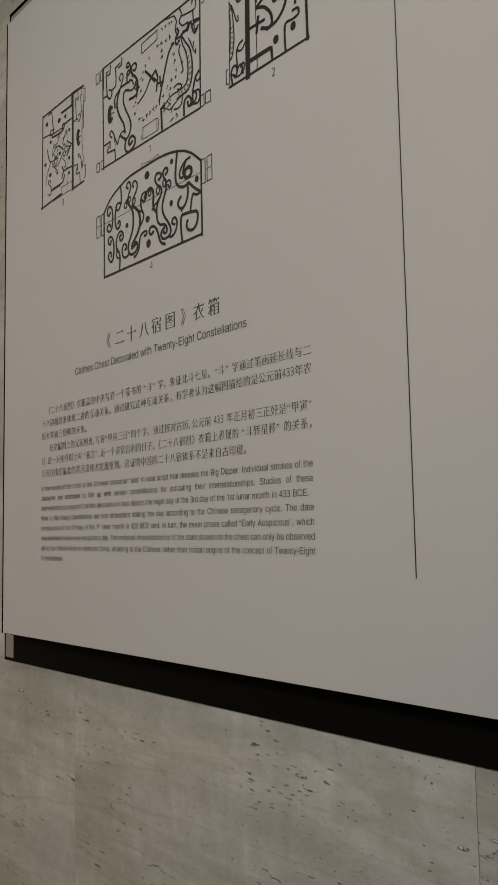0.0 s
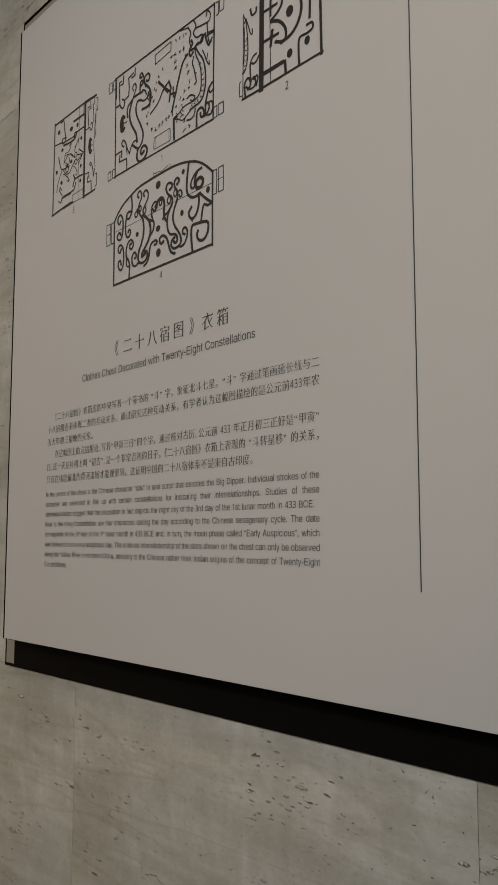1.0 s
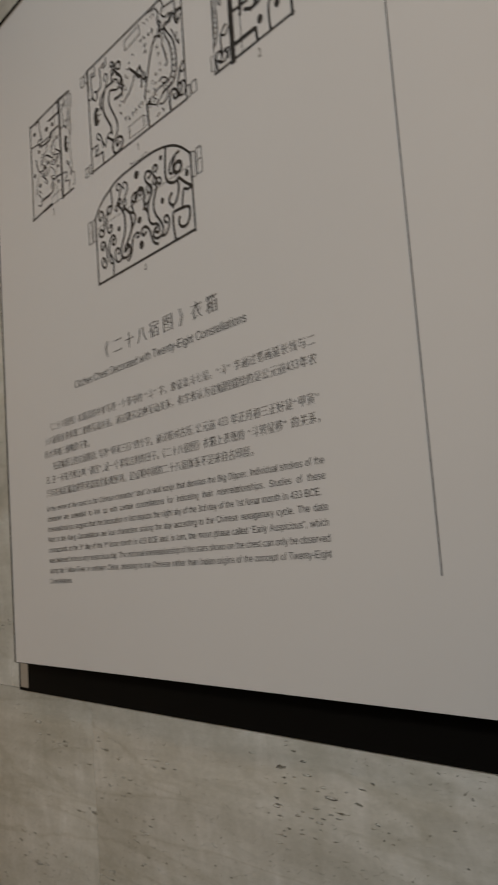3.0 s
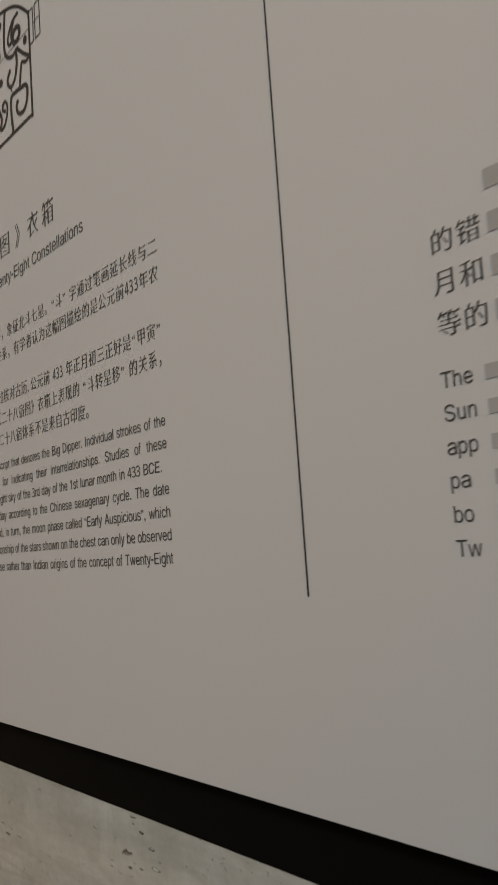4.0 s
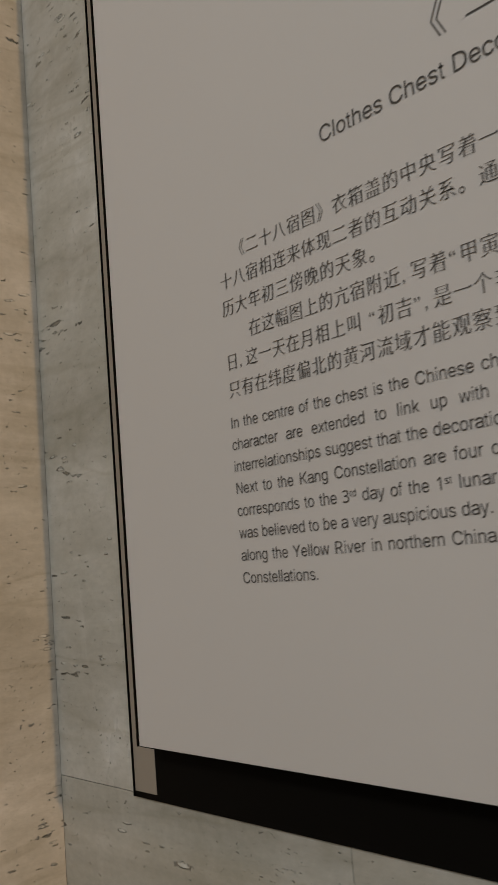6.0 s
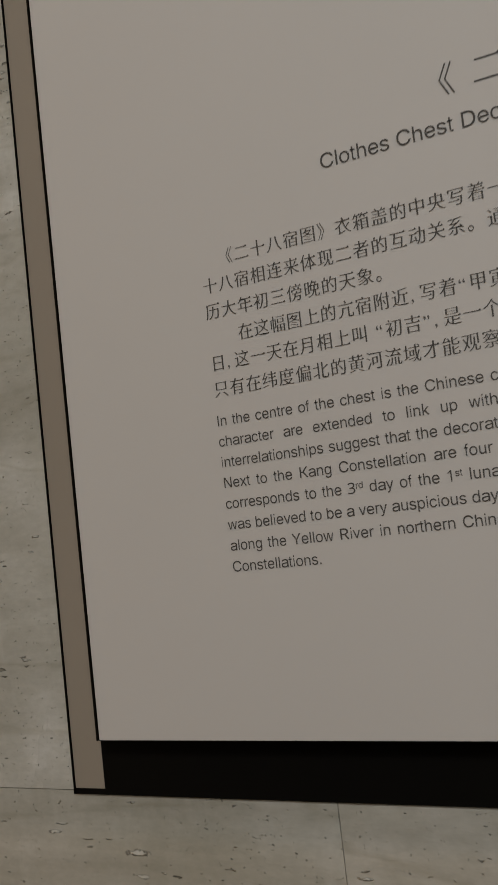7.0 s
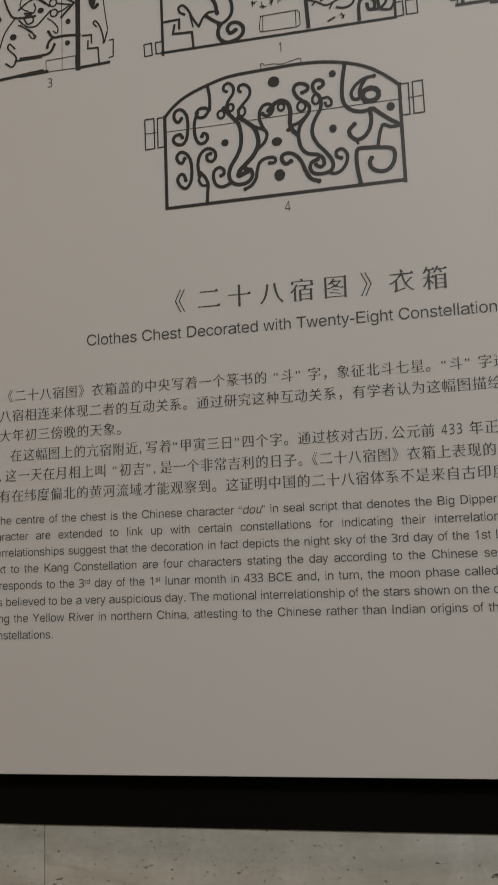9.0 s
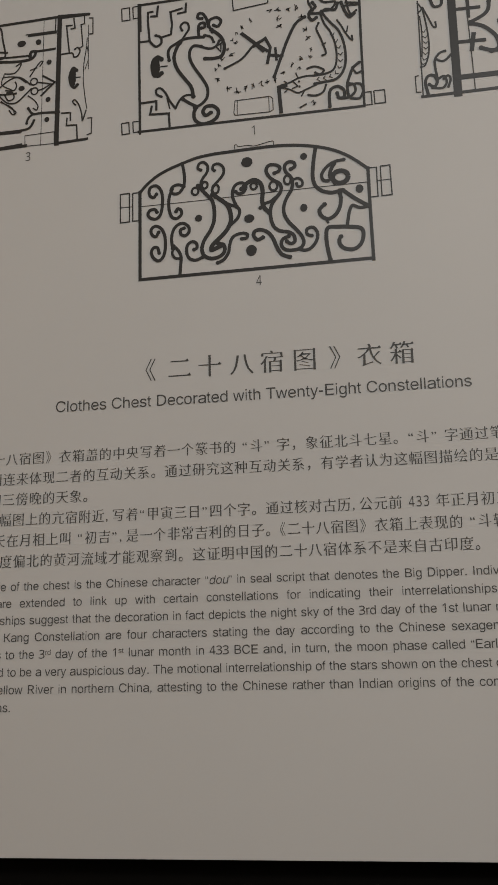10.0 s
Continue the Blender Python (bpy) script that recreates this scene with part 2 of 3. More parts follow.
def han(c):
    if c not in GLYPHS:
        pts, faces = outline(chr(0x1D7E2 + ord(c) - 48) if c in "0123456789" else c)
        if 0x4DFF < ord(c) < 0xA000:
            pts, faces = book_face(pts, faces, -0.007, 0.020)
        elif c in "《》":
            pts, faces = book_face(pts, faces, 0.008, 0.008)
        GLYPHS[c] = (pts, faces)
    return GLYPHS[c]


# grotesque letters: the glyph that the built-in font draws them from, advance, ink's left and right, in thousandths
LETTERS = {}
for row in ("a а 556 36 530", "b ḅ 556 58 517", "c с 500 30 477", "d ḍ 556 35 499", "e е 556 40 516", "f ḟ 278 14 262", "g ġ 556 40 499",
            "h һ 556 65 491", "i і 222 67 155", "k 𝗄 500 67 501", "m ṃ 833 65 769", "n ṇ 556 65 491", "o о 556 35 521",
            "p р 556 58 517", "r ṛ 333 70 332", "s ѕ 500 32 464", "t ṭ 278 14 257", "u ụ 556 68 489", "v ṿ 500 8 492", "w 𝗐 722 14 709",
            "x х 500 11 490", "y у 500 11 489", "A А 667 14 654", "B В 667 74 627", "C С 722 44 681", "D 𝖣 722 81 674",
            "E Е 667 86 616", "K К 667 76 663", "N Ν 722 76 646", "R 𝖱 722 88 684", "S Ѕ 667 49 620", "T Т 611 14 597",
            "Y Υ 667 14 653", "1 𝟣 556 101 359", "2 𝟤 556 26 507", "3 𝟥 556 34 522", "4 𝟦 556 25 523", "“ “ 333 38 307", "” ” 333 26 295"):
    key, source, *numbers = row.split()
    LETTERS[key] = (source, *(int(v) / 1000 for v in numbers))
BOXES = {"l": (0.222, 0.067, 0.155, 0, 0.718), "I": (0.278, 0.091, 0.188, 0, 0.718), ".": (0.278, 0.087, 0.191, 0, 0.104),
         "-": (0.333, 0.044, 0.289, 0.234, 0.322)}


def letter(c):
    """Points, faces and advance of one grotesque letter at size 1."""
    if ("grotesque", c) not in GLYPHS:
        if c in BOXES:
            wide, x0, x1, y0, y1 = BOXES[c]
            pts, faces = [(x0, y0), (x1, y0), (x1, y1), (x0, y1)], [(0, 1, 2, 3)]
        elif c == ",":
            wide, pts, faces = 0.278, [(0.087, 0), (0.105, -0.14), (0.145, -0.1), (0.191, 0), (0.191, 0.104), (0.087, 0.104)], [(0, 1, 2, 3, 4, 5)]
        else:
            source, wide, x0, x1 = LETTERS[c]
            pts, faces = outline(source)
            group = list(range(len(pts)))
            for _ in range(len(pts)):
                was = list(group)
                for f in faces:
                    low = min(group[i] for i in f)
                    for i in f:
                        group[i] = low
                if group == was:
                    break
            isles = {}
            for i, g in enumerate(group):
                isles.setdefault(g, []).append(pts[i][1])
            marks = {g for g, ys in isles.items() if max(ys) < -0.05 or (min(ys) > 0.6 and c in "fg")}   # the dots that tell the source apart
            faces = [f for f in faces if group[f[0]] not in marks]
            used = sorted({i for f in faces for i in f})
            place = {i: k for k, i in enumerate(used)}
            pts, faces = [pts[i] for i in used], [tuple(place[i] for i in f) for f in faces]
            lo, hi = min(x for x, _ in pts), max(x for x, _ in pts)
            tall = 0.978 if c not in "kwDR" else (0.525 if c == "w" else 0.715) / max(y for _, y in pts)
            pts = [(x0 + (x - lo) / (hi - lo) * (x1 - x0), y * tall) for x, y in pts]
        GLYPHS["grotesque", c] = (pts, faces, wide)
    return GLYPHS["grotesque", c]


def ink(name, pieces, mat, parent, label=""):
    """One flat print mesh from pieces (points, faces, x, z, width, height)."""
    verts, polys = [], []
    for pts, faces, x, z, wide, high in pieces:
        base = len(verts)
        verts += [(x + px * wide, FILM, z + pz * high) for px, pz in pts]
        polys += [tuple(base + i for i in f) for f in faces]
    me = bpy.data.meshes.new(name)
    me.from_pydata(verts, [], polys)
    me.materials.append(mat)
    ob = under(new(name, me), parent)
    return tagged(ob, label) if label else ob


def latin_line(name, body, x0, x1, z, em, mat, justify=True):
    """A line of words from x0; justified lines end at x1. *word* leans; ^ raises the rest of a word. Without em the words' own width fits x0 to x1."""
    set_words = []
    for w in body.split(" "):
        bits, x, small, lean = [], 0.0, 1.0, 0.0
        for c in w:
            if c == "^":
                small = 0.6
            elif c == "*":
                lean = 0.2 - lean
            else:
                pts, faces, wide = letter(c)
                bits.append(([(px + py * lean, py) for px, py in pts], faces, x, 0.29 if small < 1 else 0.0, small))
                x += wide * small
        set_words.append((bits, x))
    total, gaps = sum(w for _, w in set_words), max(1, len(set_words) - 1)
    em = em or (x1 - x0) / (total + 0.278 * gaps - 0.07)
    start = x0 - 0.045 * em
    gap = (x1 + 0.03 * em - start) / em - total
    gap = gap / gaps if justify else 0.278
    pieces, x = [], start
    for bits, w in set_words:
        pieces += [(pts, faces, x + dx * em, z + dz * em, em * small, em * small) for pts, faces, dx, dz, small in bits]
        x += (w + gap) * em
    return ink(name, pieces, mat, plate)


ADVANCE = {",": 0.5, " ": 0.34, "“": 0.55, "”": 0.55, "<": -0.5, "4": 0.5, "3": 0.5, "_": 1.0}


def han_line(name, body, x0, x1, z, size, mat):
    """A line of Chinese characters on ems, fitted from x0 to x1; z is the characters' middle."""
    em = (x1 - x0) / sum(ADVANCE.get(c, 1.0) for c in body)
    pieces, x = [], x0
    for c in body:
        wide = ADVANCE.get(c, 1.0)
        if c not in " _<":
            pts, faces = han(c)
            if c in ADVANCE:
                pieces.append((pts, faces, x + 0.05 * em, z - 0.34 * size, em * (0.72 if c in "34" else 0.9), size * (0.98 if c in "34" else 0.9)))
            else:
                pieces.append((pts, faces, x + 0.03 * em, z - 0.37 * size, em * 0.94, size))
        x += wide * em
    return ink(name, pieces, mat, plate)


def bar_line(name, x0, x1, z, high, mat, seed):
    """Print that cannot be read: plain bars, one for each word."""
    r, x, pieces = random.Random(seed), x0, []
    while x < x1 - 0.01:
        w = min(r.uniform(0.012, 0.05), x1 - x)
        pieces.append(([(0, 0), (1, 0), (1, 1), (0, 1)], [(0, 1, 2, 3)], x, z, w, high))
        x += w + 0.005
    return ink(name, pieces, mat, plate)


TX0, TX1 = -1.229, -0.636
TITLE = (("《", -1.0325), ("二", -1.0055), ("十", -0.9765), ("八", -0.9460), ("宿", -0.9175), ("图", -0.8870), ("》", -0.8600), ("衣", -0.8275), ("箱", -0.7980))
ink("title_line", [(*han(c), x - (0.79 if c == "《" else 0.21 if c == "》" else 0.5) * 0.0235, 1.7279 - 0.37 * 0.0240, 0.0235, 0.0240) for c, x in TITLE], GREY_INK, plate)
latin_line("subtitle_line", "Clothes Chest Decorated with Twenty-Eight Constellations", -1.1262, -0.7385, 1.6922, 0.0, GREY_INK)
for row, (body, start, end) in enumerate((
        ("《二十八宿图》衣箱盖的中央写着一个篆书的 “斗” 字，象征北斗七星。“斗” 字通过笔画延长线与二", -1.2140, TX1),
        ("十八宿相连来体现二者的互动关系。通过研究这种互动关系，有学者认为这幅图描绘的是公元前433年农", TX0, TX1),
        ("历大年初三傍晚的天象。", TX0, -1.0850),
        ("在这幅图上的亢宿附近,写着“甲寅三日”四个字。通过核对古历,公元前 433 年正月初三正好是“甲寅”", -1.2045, TX1),
        ("日,这一天在月相上叫 “初吉”,是一个非常吉利的日子。<《二十八宿图》衣箱上表现的 “斗转星移” 的关系，", TX0, TX1 + 0.006),
        ("只有在纬度偏北的黄河流域才能观察到。这证明中国的二十八宿体系不是来自古印度。", TX0, -0.7350))):
    han_line("text_line", body, start, end, 1.6486 - 0.01933 * row, 0.0132, GREY_INK)
for row, body in enumerate((
        "In the centre of the chest is the Chinese character “*dou*” in seal script that denotes the Big Dipper. Individual strokes of the",
        "character are extended to link up with certain constellations for indicating their interrelationships. Studies of these",
        "interrelationships suggest that the decoration in fact depicts the night sky of the 3rd day of the 1st lunar month in 433 BCE.",
        "Next to the Kang Constellation are four characters stating the day according to the Chinese sexagenary cycle. The date",
        "corresponds to the 3^rd day of the 1^st lunar month in 433 BCE and, in turn, the moon phase called “Early Auspicious”, which",
        "was believed to be a very auspicious day. The motional interrelationship of the stars shown on the chest can only be observed",
        "along the Yellow River in northern China, attesting to the Chinese rather than Indian origins of the concept of Twenty-Eight",
        "Constellations.")):
    end = -0.645 if row == 2 else TX1 - 0.002
    latin_line("text_line", body, TX0, end, 1.5252 - 0.01517 * row, 0.0106, GREY_INK, row < 7)

# the start of the next column
part("divider_line", box(-0.5098, -0.5086, FILM, FILM + 0.0002, 1.4135, 2.26), INK)
under(bpy.data.objects["divider_line"], plate)
C2 = -0.408
for row, body in enumerate(("__", "的错", "月和", "等的")):
    z = 1.5945 - 0.01933 * row
    if row:
        han_line("text_line", body, C2, C2 + 0.0149 * len(body), z, 0.0132, GREY_INK)
    bar_line("text_line", C2 + 0.0149 * len(body) + 0.003, 0.18 if row < 3 else -0.1, z - 0.0045, 0.009, FAINT_INK, row)
for row, body in enumerate(("The", "Sun", "app", "pa", "bo", "Tw")):
    z = 1.5075 - 0.01517 * row
    latin_line("text_line", body, C2, 0, z, 0.0106, GREY_INK, False)
    bar_line("text_line", C2 + 0.024, 0.18 if row < 5 else -0.2, z, 0.0066, FAINT_INK, 20 + row)
for digit, x, z in (("1", -0.9283, 1.9665), ("2", -0.6838, 1.9700), ("3", -1.1640, 1.9635), ("4", -0.9275, 1.8052)):
    pts, faces, wide = letter(digit)
    ink("figure_number", [(pts, faces, x - wide / 2 * 0.0105, z, 0.0105, 0.0142)], GREY_INK, plate)

# ---- drawings ----
class Pen:
    """Prints the lines of one drawing; millimetres from its lower left corner."""

    def __init__(self, x, z):
        self.x, self.z, self.lift = x, z, 0

    def put(self, name, pts, faces):
        self.lift += 1
        ob = ink(name, [(pts, faces, self.x, self.z, 0.001, 0.001)], INK, plate)
        ob.location.y -= 0.0000015 * self.lift
        return ob

    def ribbon(self, name, wide, pts):
        verts, n = [], len(pts)
        for i, (x, z) in enumerate(pts):
            (ax, az), (bx, bz) = pts[max(0, i - 1)], pts[min(n - 1, i + 1)]
            if 0 < i < n - 1:
                (ux, uz), (vx, vz) = self.unit(ax, az, x, z), self.unit(x, z, bx, bz)
                tx, tz = self.unit(0, 0, ux + vx, uz + vz)
                half = wide / 2 / max(0.6, tx * ux + tz * uz)
            else:
                (tx, tz), half = self.unit(ax, az, bx, bz), wide / 2
            verts += [(x - tz * half, z + tx * half), (x + tz * half, z - tx * half)]
        faces = [(2 * i, 2 * i + 1, 2 * i + 3, 2 * i + 2) for i in range(n - 1)]
        ob = self.put(name, verts, faces)
        for i, v in enumerate(ob.data.vertices):
            v.co.y -= 0.0000007 * (i // 2)
        return ob

    @staticmethod
    def unit(ax, az, bx, bz):
        size = math.hypot(bx - ax, bz - az) or 1.0
        return (bx - ax) / size, (bz - az) / size

    @staticmethod
    def pairs(numbers):
        return list(zip(numbers[::2], numbers[1::2]))

    def line(self, wide, *numbers):
        p = self.pairs(numbers)
        if wide > 2.5:   # square ends
            (ux, uz), (vx, vz) = self.unit(*p[1], *p[0]), self.unit(*p[-2], *p[-1])
            p[0] = (p[0][0] + ux * wide / 2, p[0][1] + uz * wide / 2)
            p[-1] = (p[-1][0] + vx * wide / 2, p[-1][1] + vz * wide / 2)
        self.ribbon("border_line", wide, p)

    def curve(self, wide, *numbers):
        p = self.pairs(numbers)
        p = [p[0], *p, p[-1]]
        path = []
        for a, b, c, d in zip(p, p[1:], p[2:], p[3:]):
            for k in range(5):
                t = k / 5
                path.append(tuple(0.5 * (2 * v + (w - u) * t + (2 * u - 5 * v + 4 * w - q) * t * t + (3 * v - u - 3 * w + q) * t ** 3)
                                  for u, v, w, q in zip(a, b, c, d)))
        path.append(p[-1])
        self.ribbon("scroll_line", wide, path)
        self.cap(path[0], wide * 1.25)
        self.cap(path[-1], wide * 1.25)

    def cap(self, at, wide):
        ring = [(at[0] + wide / 2 * math.cos(a * math.pi / 6), at[1] + wide / 2 * math.sin(a * math.pi / 6)) for a in range(12)]
        self.put("line_end", ring, [tuple(range(12))])

    def dot(self, x, z, rx, rz):
        r = random.Random(int(x * 10))
        ring = [(x + rx * (1 + r.uniform(-0.06, 0.06)) * math.cos(a * math.pi / 10), z + rz * math.sin(a * math.pi / 10)) for a in range(20)]
        self.put("dot", ring, [tuple(range(20))])

    def ring(self, x, z, rx, rz, wide):
        self.ribbon("loop_line", wide, [(x + rx * math.cos(a * math.pi / 10), z + rz * math.sin(a * math.pi / 10)) for a in range(21)])

    def mark(self, wide, *numbers):
        """Tiny written signs, too small to read: a few bars each."""
        wide *= 1.35
        for x, z in self.pairs(numbers):
            r, pts, faces = random.Random(int(x * 7 + z * 13)), [], []
            for _ in range(4):
                turn, size = r.choice((0.15, 1.5, 1.75, 0.8, 2.4)), wide * r.uniform(0.9, 1.9)
                cx, cz, thick = x + r.uniform(-0.7, 0.7) * wide, z + r.uniform(-0.9, 0.9) * wide, wide * 0.21
                dx, dz, k = math.cos(turn), math.sin(turn), len(pts)
                pts += [(cx + dx * size * a - dz * thick * b, cz + dz * size * a + dx * thick * b) for a, b in ((-0.7, -1), (0.7, -1), (0.7, 1), (-0.7, 1))]
                faces.append((k, k + 1, k + 2, k + 3))
            self.put("small_sign", pts, faces)

    def scale(self, wide, *numbers):
        """Scales of a body: short chevrons across the line through the points."""
        p = self.pairs(numbers)
        for i, (x, z) in enumerate(p):
            (ax, az), (bx, bz) = p[max(0, i - 1)], p[min(len(p) - 1, i + 1)]
            tx, tz = self.unit(ax, az, bx, bz)
            self.ribbon("scale_line", wide * 0.7, [(x - tz * 2.4 - tx * 1.6, z + tx * 2.4 - tz * 1.6), (x + tx, z + tz), (x + tz * 2.4 - tx * 1.6, z - tx * 2.4 - tz * 1.6)])


pen = Pen(-1.044, 1.8195)   # end view of the chest
pen.line(3.24, -0.25, 1.88, -0.74, 95.80)
pen.curve(3.24, -0.74, 95.18, 6.75, 103.68, 17.14, 111.89, 28.68, 117.81, 42.52, 122.87, 57.47, 127.48, 72.35, 129.59, 87.73, 130.40, 108.69, 131.21, 131.19, 131.82, 149.04, 131.09, 164.53, 129.07, 178.22, 126.03, 191.77, 121.49, 203.52, 115.35, 214.03, 107.57, 225.40, 97.35)
pen.line(3.24, 225.43, 97.94, 225.38, 55.90, 225.73, 2.73)
pen.line(3.24, 225.80, 3.87, -0.25, 1.59)
pen.line(1.30, -21.05, 95.38, -11.75, 95.68, -11.50, 64.42, -20.73, 64.08, -21.05, 95.38)
pen.line(1.30, -8.27, 95.32, -1.89, 95.30, -1.73, 64.70, -8.05, 64.70, -8.27, 95.32)
pen.line(0.76, -20.90, 80.59, -8.16, 80.56)
pen.line(1.30, 227.04, 97.77, 233.49, 97.69, 233.42, 66.84, 227.02, 66.89)
pen.line(1.30, 237.29, 98.48, 246.41, 98.71, 246.74, 67.27, 237.16, 67.06, 237.29, 98.48)
pen.line(0.76, 234.32, 83.30, 246.63, 83.81)
pen.curve(0.65, -0.66, 79.83, 45.68, 80.14, 86.89, 80.89, 140.85, 82.10, 225.19, 83.05)
pen.curve(0.76, 96.25, 131.33, 95.79, 136.97, 98.07, 137.34, 99.73, 135.29, 108.78, 135.53, 115.52, 134.17, 125.70, 136.14, 131.34, 137.37, 134.70, 136.99, 134.54, 131.45)
pen.dot(107.81, 117.12, 5.60, 5.52)
pen.dot(58.54, 61.36, 3.65, 3.61)
pen.dot(108.67, 55.96, 4.96, 4.46)
pen.dot(110.10, 22.21, 5.19, 5.84)
pen.dot(164.09, 117.19, 3.30, 3.65)
pen.dot(162.09, 62.08, 3.53, 4.14)
pen.dot(216.28, 76.84, 3.74, 4.43)
pen.curve(3.24, 42.52, 122.87, 44.18, 113.39, 44.70, 104.09, 43.51, 96.84, 38.91, 90.57, 33.20, 90.53, 30.92, 94.44, 33.23, 98.50, 38.38, 99.82, 44.09, 97.39)
pen.curve(3.24, 32.07, 95.55, 29.19, 87.27, 28.59, 78.18, 29.72, 70.17, 32.54, 64.45, 37.08, 63.42, 41.06, 66.66, 41.09, 71.49, 37.69, 73.64, 35.98, 70.78)
pen.curve(3.24, 16.00, 91.65, 13.13, 88.26, 9.67, 90.44, 8.51, 95.48, 10.80, 100.18, 15.99, 100.88, 20.60, 95.49, 22.32, 86.73, 21.74, 75.81, 20.02, 68.68, 16.03, 64.83, 10.31, 65.98, 7.43, 70.51, 9.71, 74.54, 14.30, 75.32, 16.59, 72.05)
pen.curve(3.24, 18.32, 50.14, 15.48, 45.60, 11.49, 48.37, 10.91, 53.84, 15.46, 57.03, 21.16, 53.48, 24.56, 45.36, 25.11, 33.37, 23.41, 24.62, 18.89, 19.69, 13.81, 22.50, 10.97, 28.69, 13.22, 33.85, 17.19, 33.49, 18.89, 27.99)
pen.curve(3.24, 39.61, 3.20, 40.22, 13.12, 40.82, 21.31, 38.05, 28.65, 33.57, 33.80)
pen.curve(2.70, 34.13, 31.97, 31.86, 26.83, 34.65, 21.26, 39.13, 20.28)
pen.curve(3.24, 32.44, 31.53, 31.34, 41.75, 33.06, 50.56, 37.61, 56.14, 43.28, 57.41, 48.33, 53.33, 48.85, 47.89, 45.45, 44.03, 40.95, 45.64, 40.41, 50.48, 43.81, 51.96)
pen.curve(2.97, 61.33, 113.44, 58.50, 115.59, 59.69, 120.41, 64.27, 121.78, 68.21, 117.03, 67.56, 110.32, 63.51, 104.60, 61.18, 98.71, 62.26, 93.70)
pen.ring(55.42, 90.74, 3.40, 3.97, 2.43)
pen.ring(65.12, 96.47, 2.83, 3.67, 2.43)
pen.curve(3.78, 58.31, 96.55, 66.14, 86.61, 72.25, 78.72, 74.34, 67.65, 73.62, 55.73, 69.58, 45.96, 63.88, 36.98, 61.56, 28.32, 63.70, 21.05, 70.32, 17.53, 78.65, 18.56, 83.70, 23.39, 83.25, 29.90, 77.75, 32.76)
pen.curve(3.24, 53.74, 28.43, 56.55, 29.95, 56.04, 34.73, 51.57, 36.92, 47.06, 33.17, 46.45, 25.53, 49.20, 19.39, 55.31, 17.09, 62.02, 19.44)
pen.curve(2.97, 74.95, 111.39, 73.28, 113.41, 74.47, 117.60, 79.59, 118.29, 84.05, 113.50, 83.94, 106.76, 79.90, 101.06, 75.30, 96.04, 72.40, 90.24, 75.13, 83.88)
pen.ring(75.80, 91.11, 3.38, 4.87, 2.43)
pen.curve(4.32, 72.90, 85.32, 80.69, 79.09, 87.30, 72.40, 90.49, 63.09, 90.33, 54.14, 85.72, 45.05, 78.94, 37.97, 72.18, 31.49, 70.99, 26.29, 76.57, 28.15, 82.16, 30.59)
pen.curve(3.24, 82.35, 77.72, 89.55, 72.78, 96.75, 69.67, 99.43, 64.61, 97.05, 57.08, 90.84, 51.71)
pen.curve(3.24, 96.75, 69.67, 93.03, 79.67, 93.18, 88.13, 96.66, 93.85, 102.29, 95.09, 106.12, 91.06, 104.31, 85.19, 99.25, 83.28, 95.95, 86.03)
pen.curve(4.32, 102.15, 88.43, 107.87, 94.52, 114.63, 96.86, 120.65, 92.60, 122.65, 83.94, 121.83, 73.80, 123.83, 65.82, 128.65, 60.59)
pen.ring(113.91, 90.26, 3.06, 3.63, 2.43)
pen.curve(3.24, 76.89, 12.28, 83.01, 15.25, 87.54, 21.88, 88.77, 28.82, 91.11, 36.27, 95.61, 39.99, 102.82, 41.09, 106.63, 38.97, 105.45, 35.54, 101.04, 35.35)
pen.curve(3.78, 121.36, 34.67, 116.38, 32.77, 112.65, 37.23, 113.86, 41.84, 119.39, 43.10, 125.89, 40.13, 131.17, 33.18, 134.70, 23.50, 139.34, 15.52, 146.80, 11.97)
pen.curve(3.51, 134.80, 102.05, 139.30, 104.01, 139.98, 108.19, 135.62, 111.09, 129.50, 111.14, 126.57, 105.96, 129.16, 98.99, 134.02, 94.25, 138.37, 91.38, 140.98, 86.29, 139.69, 80.41, 134.53, 73.74, 130.46, 66.37, 129.63, 56.33, 132.08, 46.04, 137.92, 40.19, 146.04, 38.26, 151.34, 34.25, 152.20, 27.75, 148.34, 25.77, 144.63, 28.44)
pen.ring(133.30, 88.28, 3.86, 4.82, 2.43)
pen.curve(3.24, 137.97, 78.19, 130.63, 72.33, 123.94, 70.00, 119.98, 66.20)
pen.curve(3.51, 150.95, 104.60, 154.91, 107.22, 153.95, 111.58, 149.00, 112.72, 145.00, 108.88, 145.89, 102.10, 150.67, 96.15, 152.12, 89.97, 150.76, 82.29, 146.69, 75.52, 143.13, 66.91, 142.85, 58.02, 146.92, 48.76, 153.20, 41.11, 158.88, 32.97, 160.78, 25.80, 157.34, 20.30, 148.65, 18.76, 142.21, 20.50, 139.11, 25.44, 140.91, 31.11, 146.43, 33.53)
pen.ring(147.27, 93.48, 3.30, 4.82, 2.43)
pen.curve(2.70, 152.22, 92.97, 157.76, 94.21, 161.49, 90.81, 161.32, 86.02, 157.45, 85.22, 155.91, 88.38)
pen.curve(3.24, 168.56, 32.07, 164.33, 34.22, 164.52, 39.46, 169.97, 40.71, 174.07, 35.06, 173.21, 26.99, 168.10, 19.91, 161.56, 17.60, 156.25, 19.82)
pen.curve(3.78, 176.00, 125.66, 173.15, 108.92, 172.02, 93.93, 174.37, 84.09, 180.67, 78.07, 189.78, 75.36, 198.50, 76.86)
pen.ring(198.61, 91.17, 7.55, 6.57, 4.86)
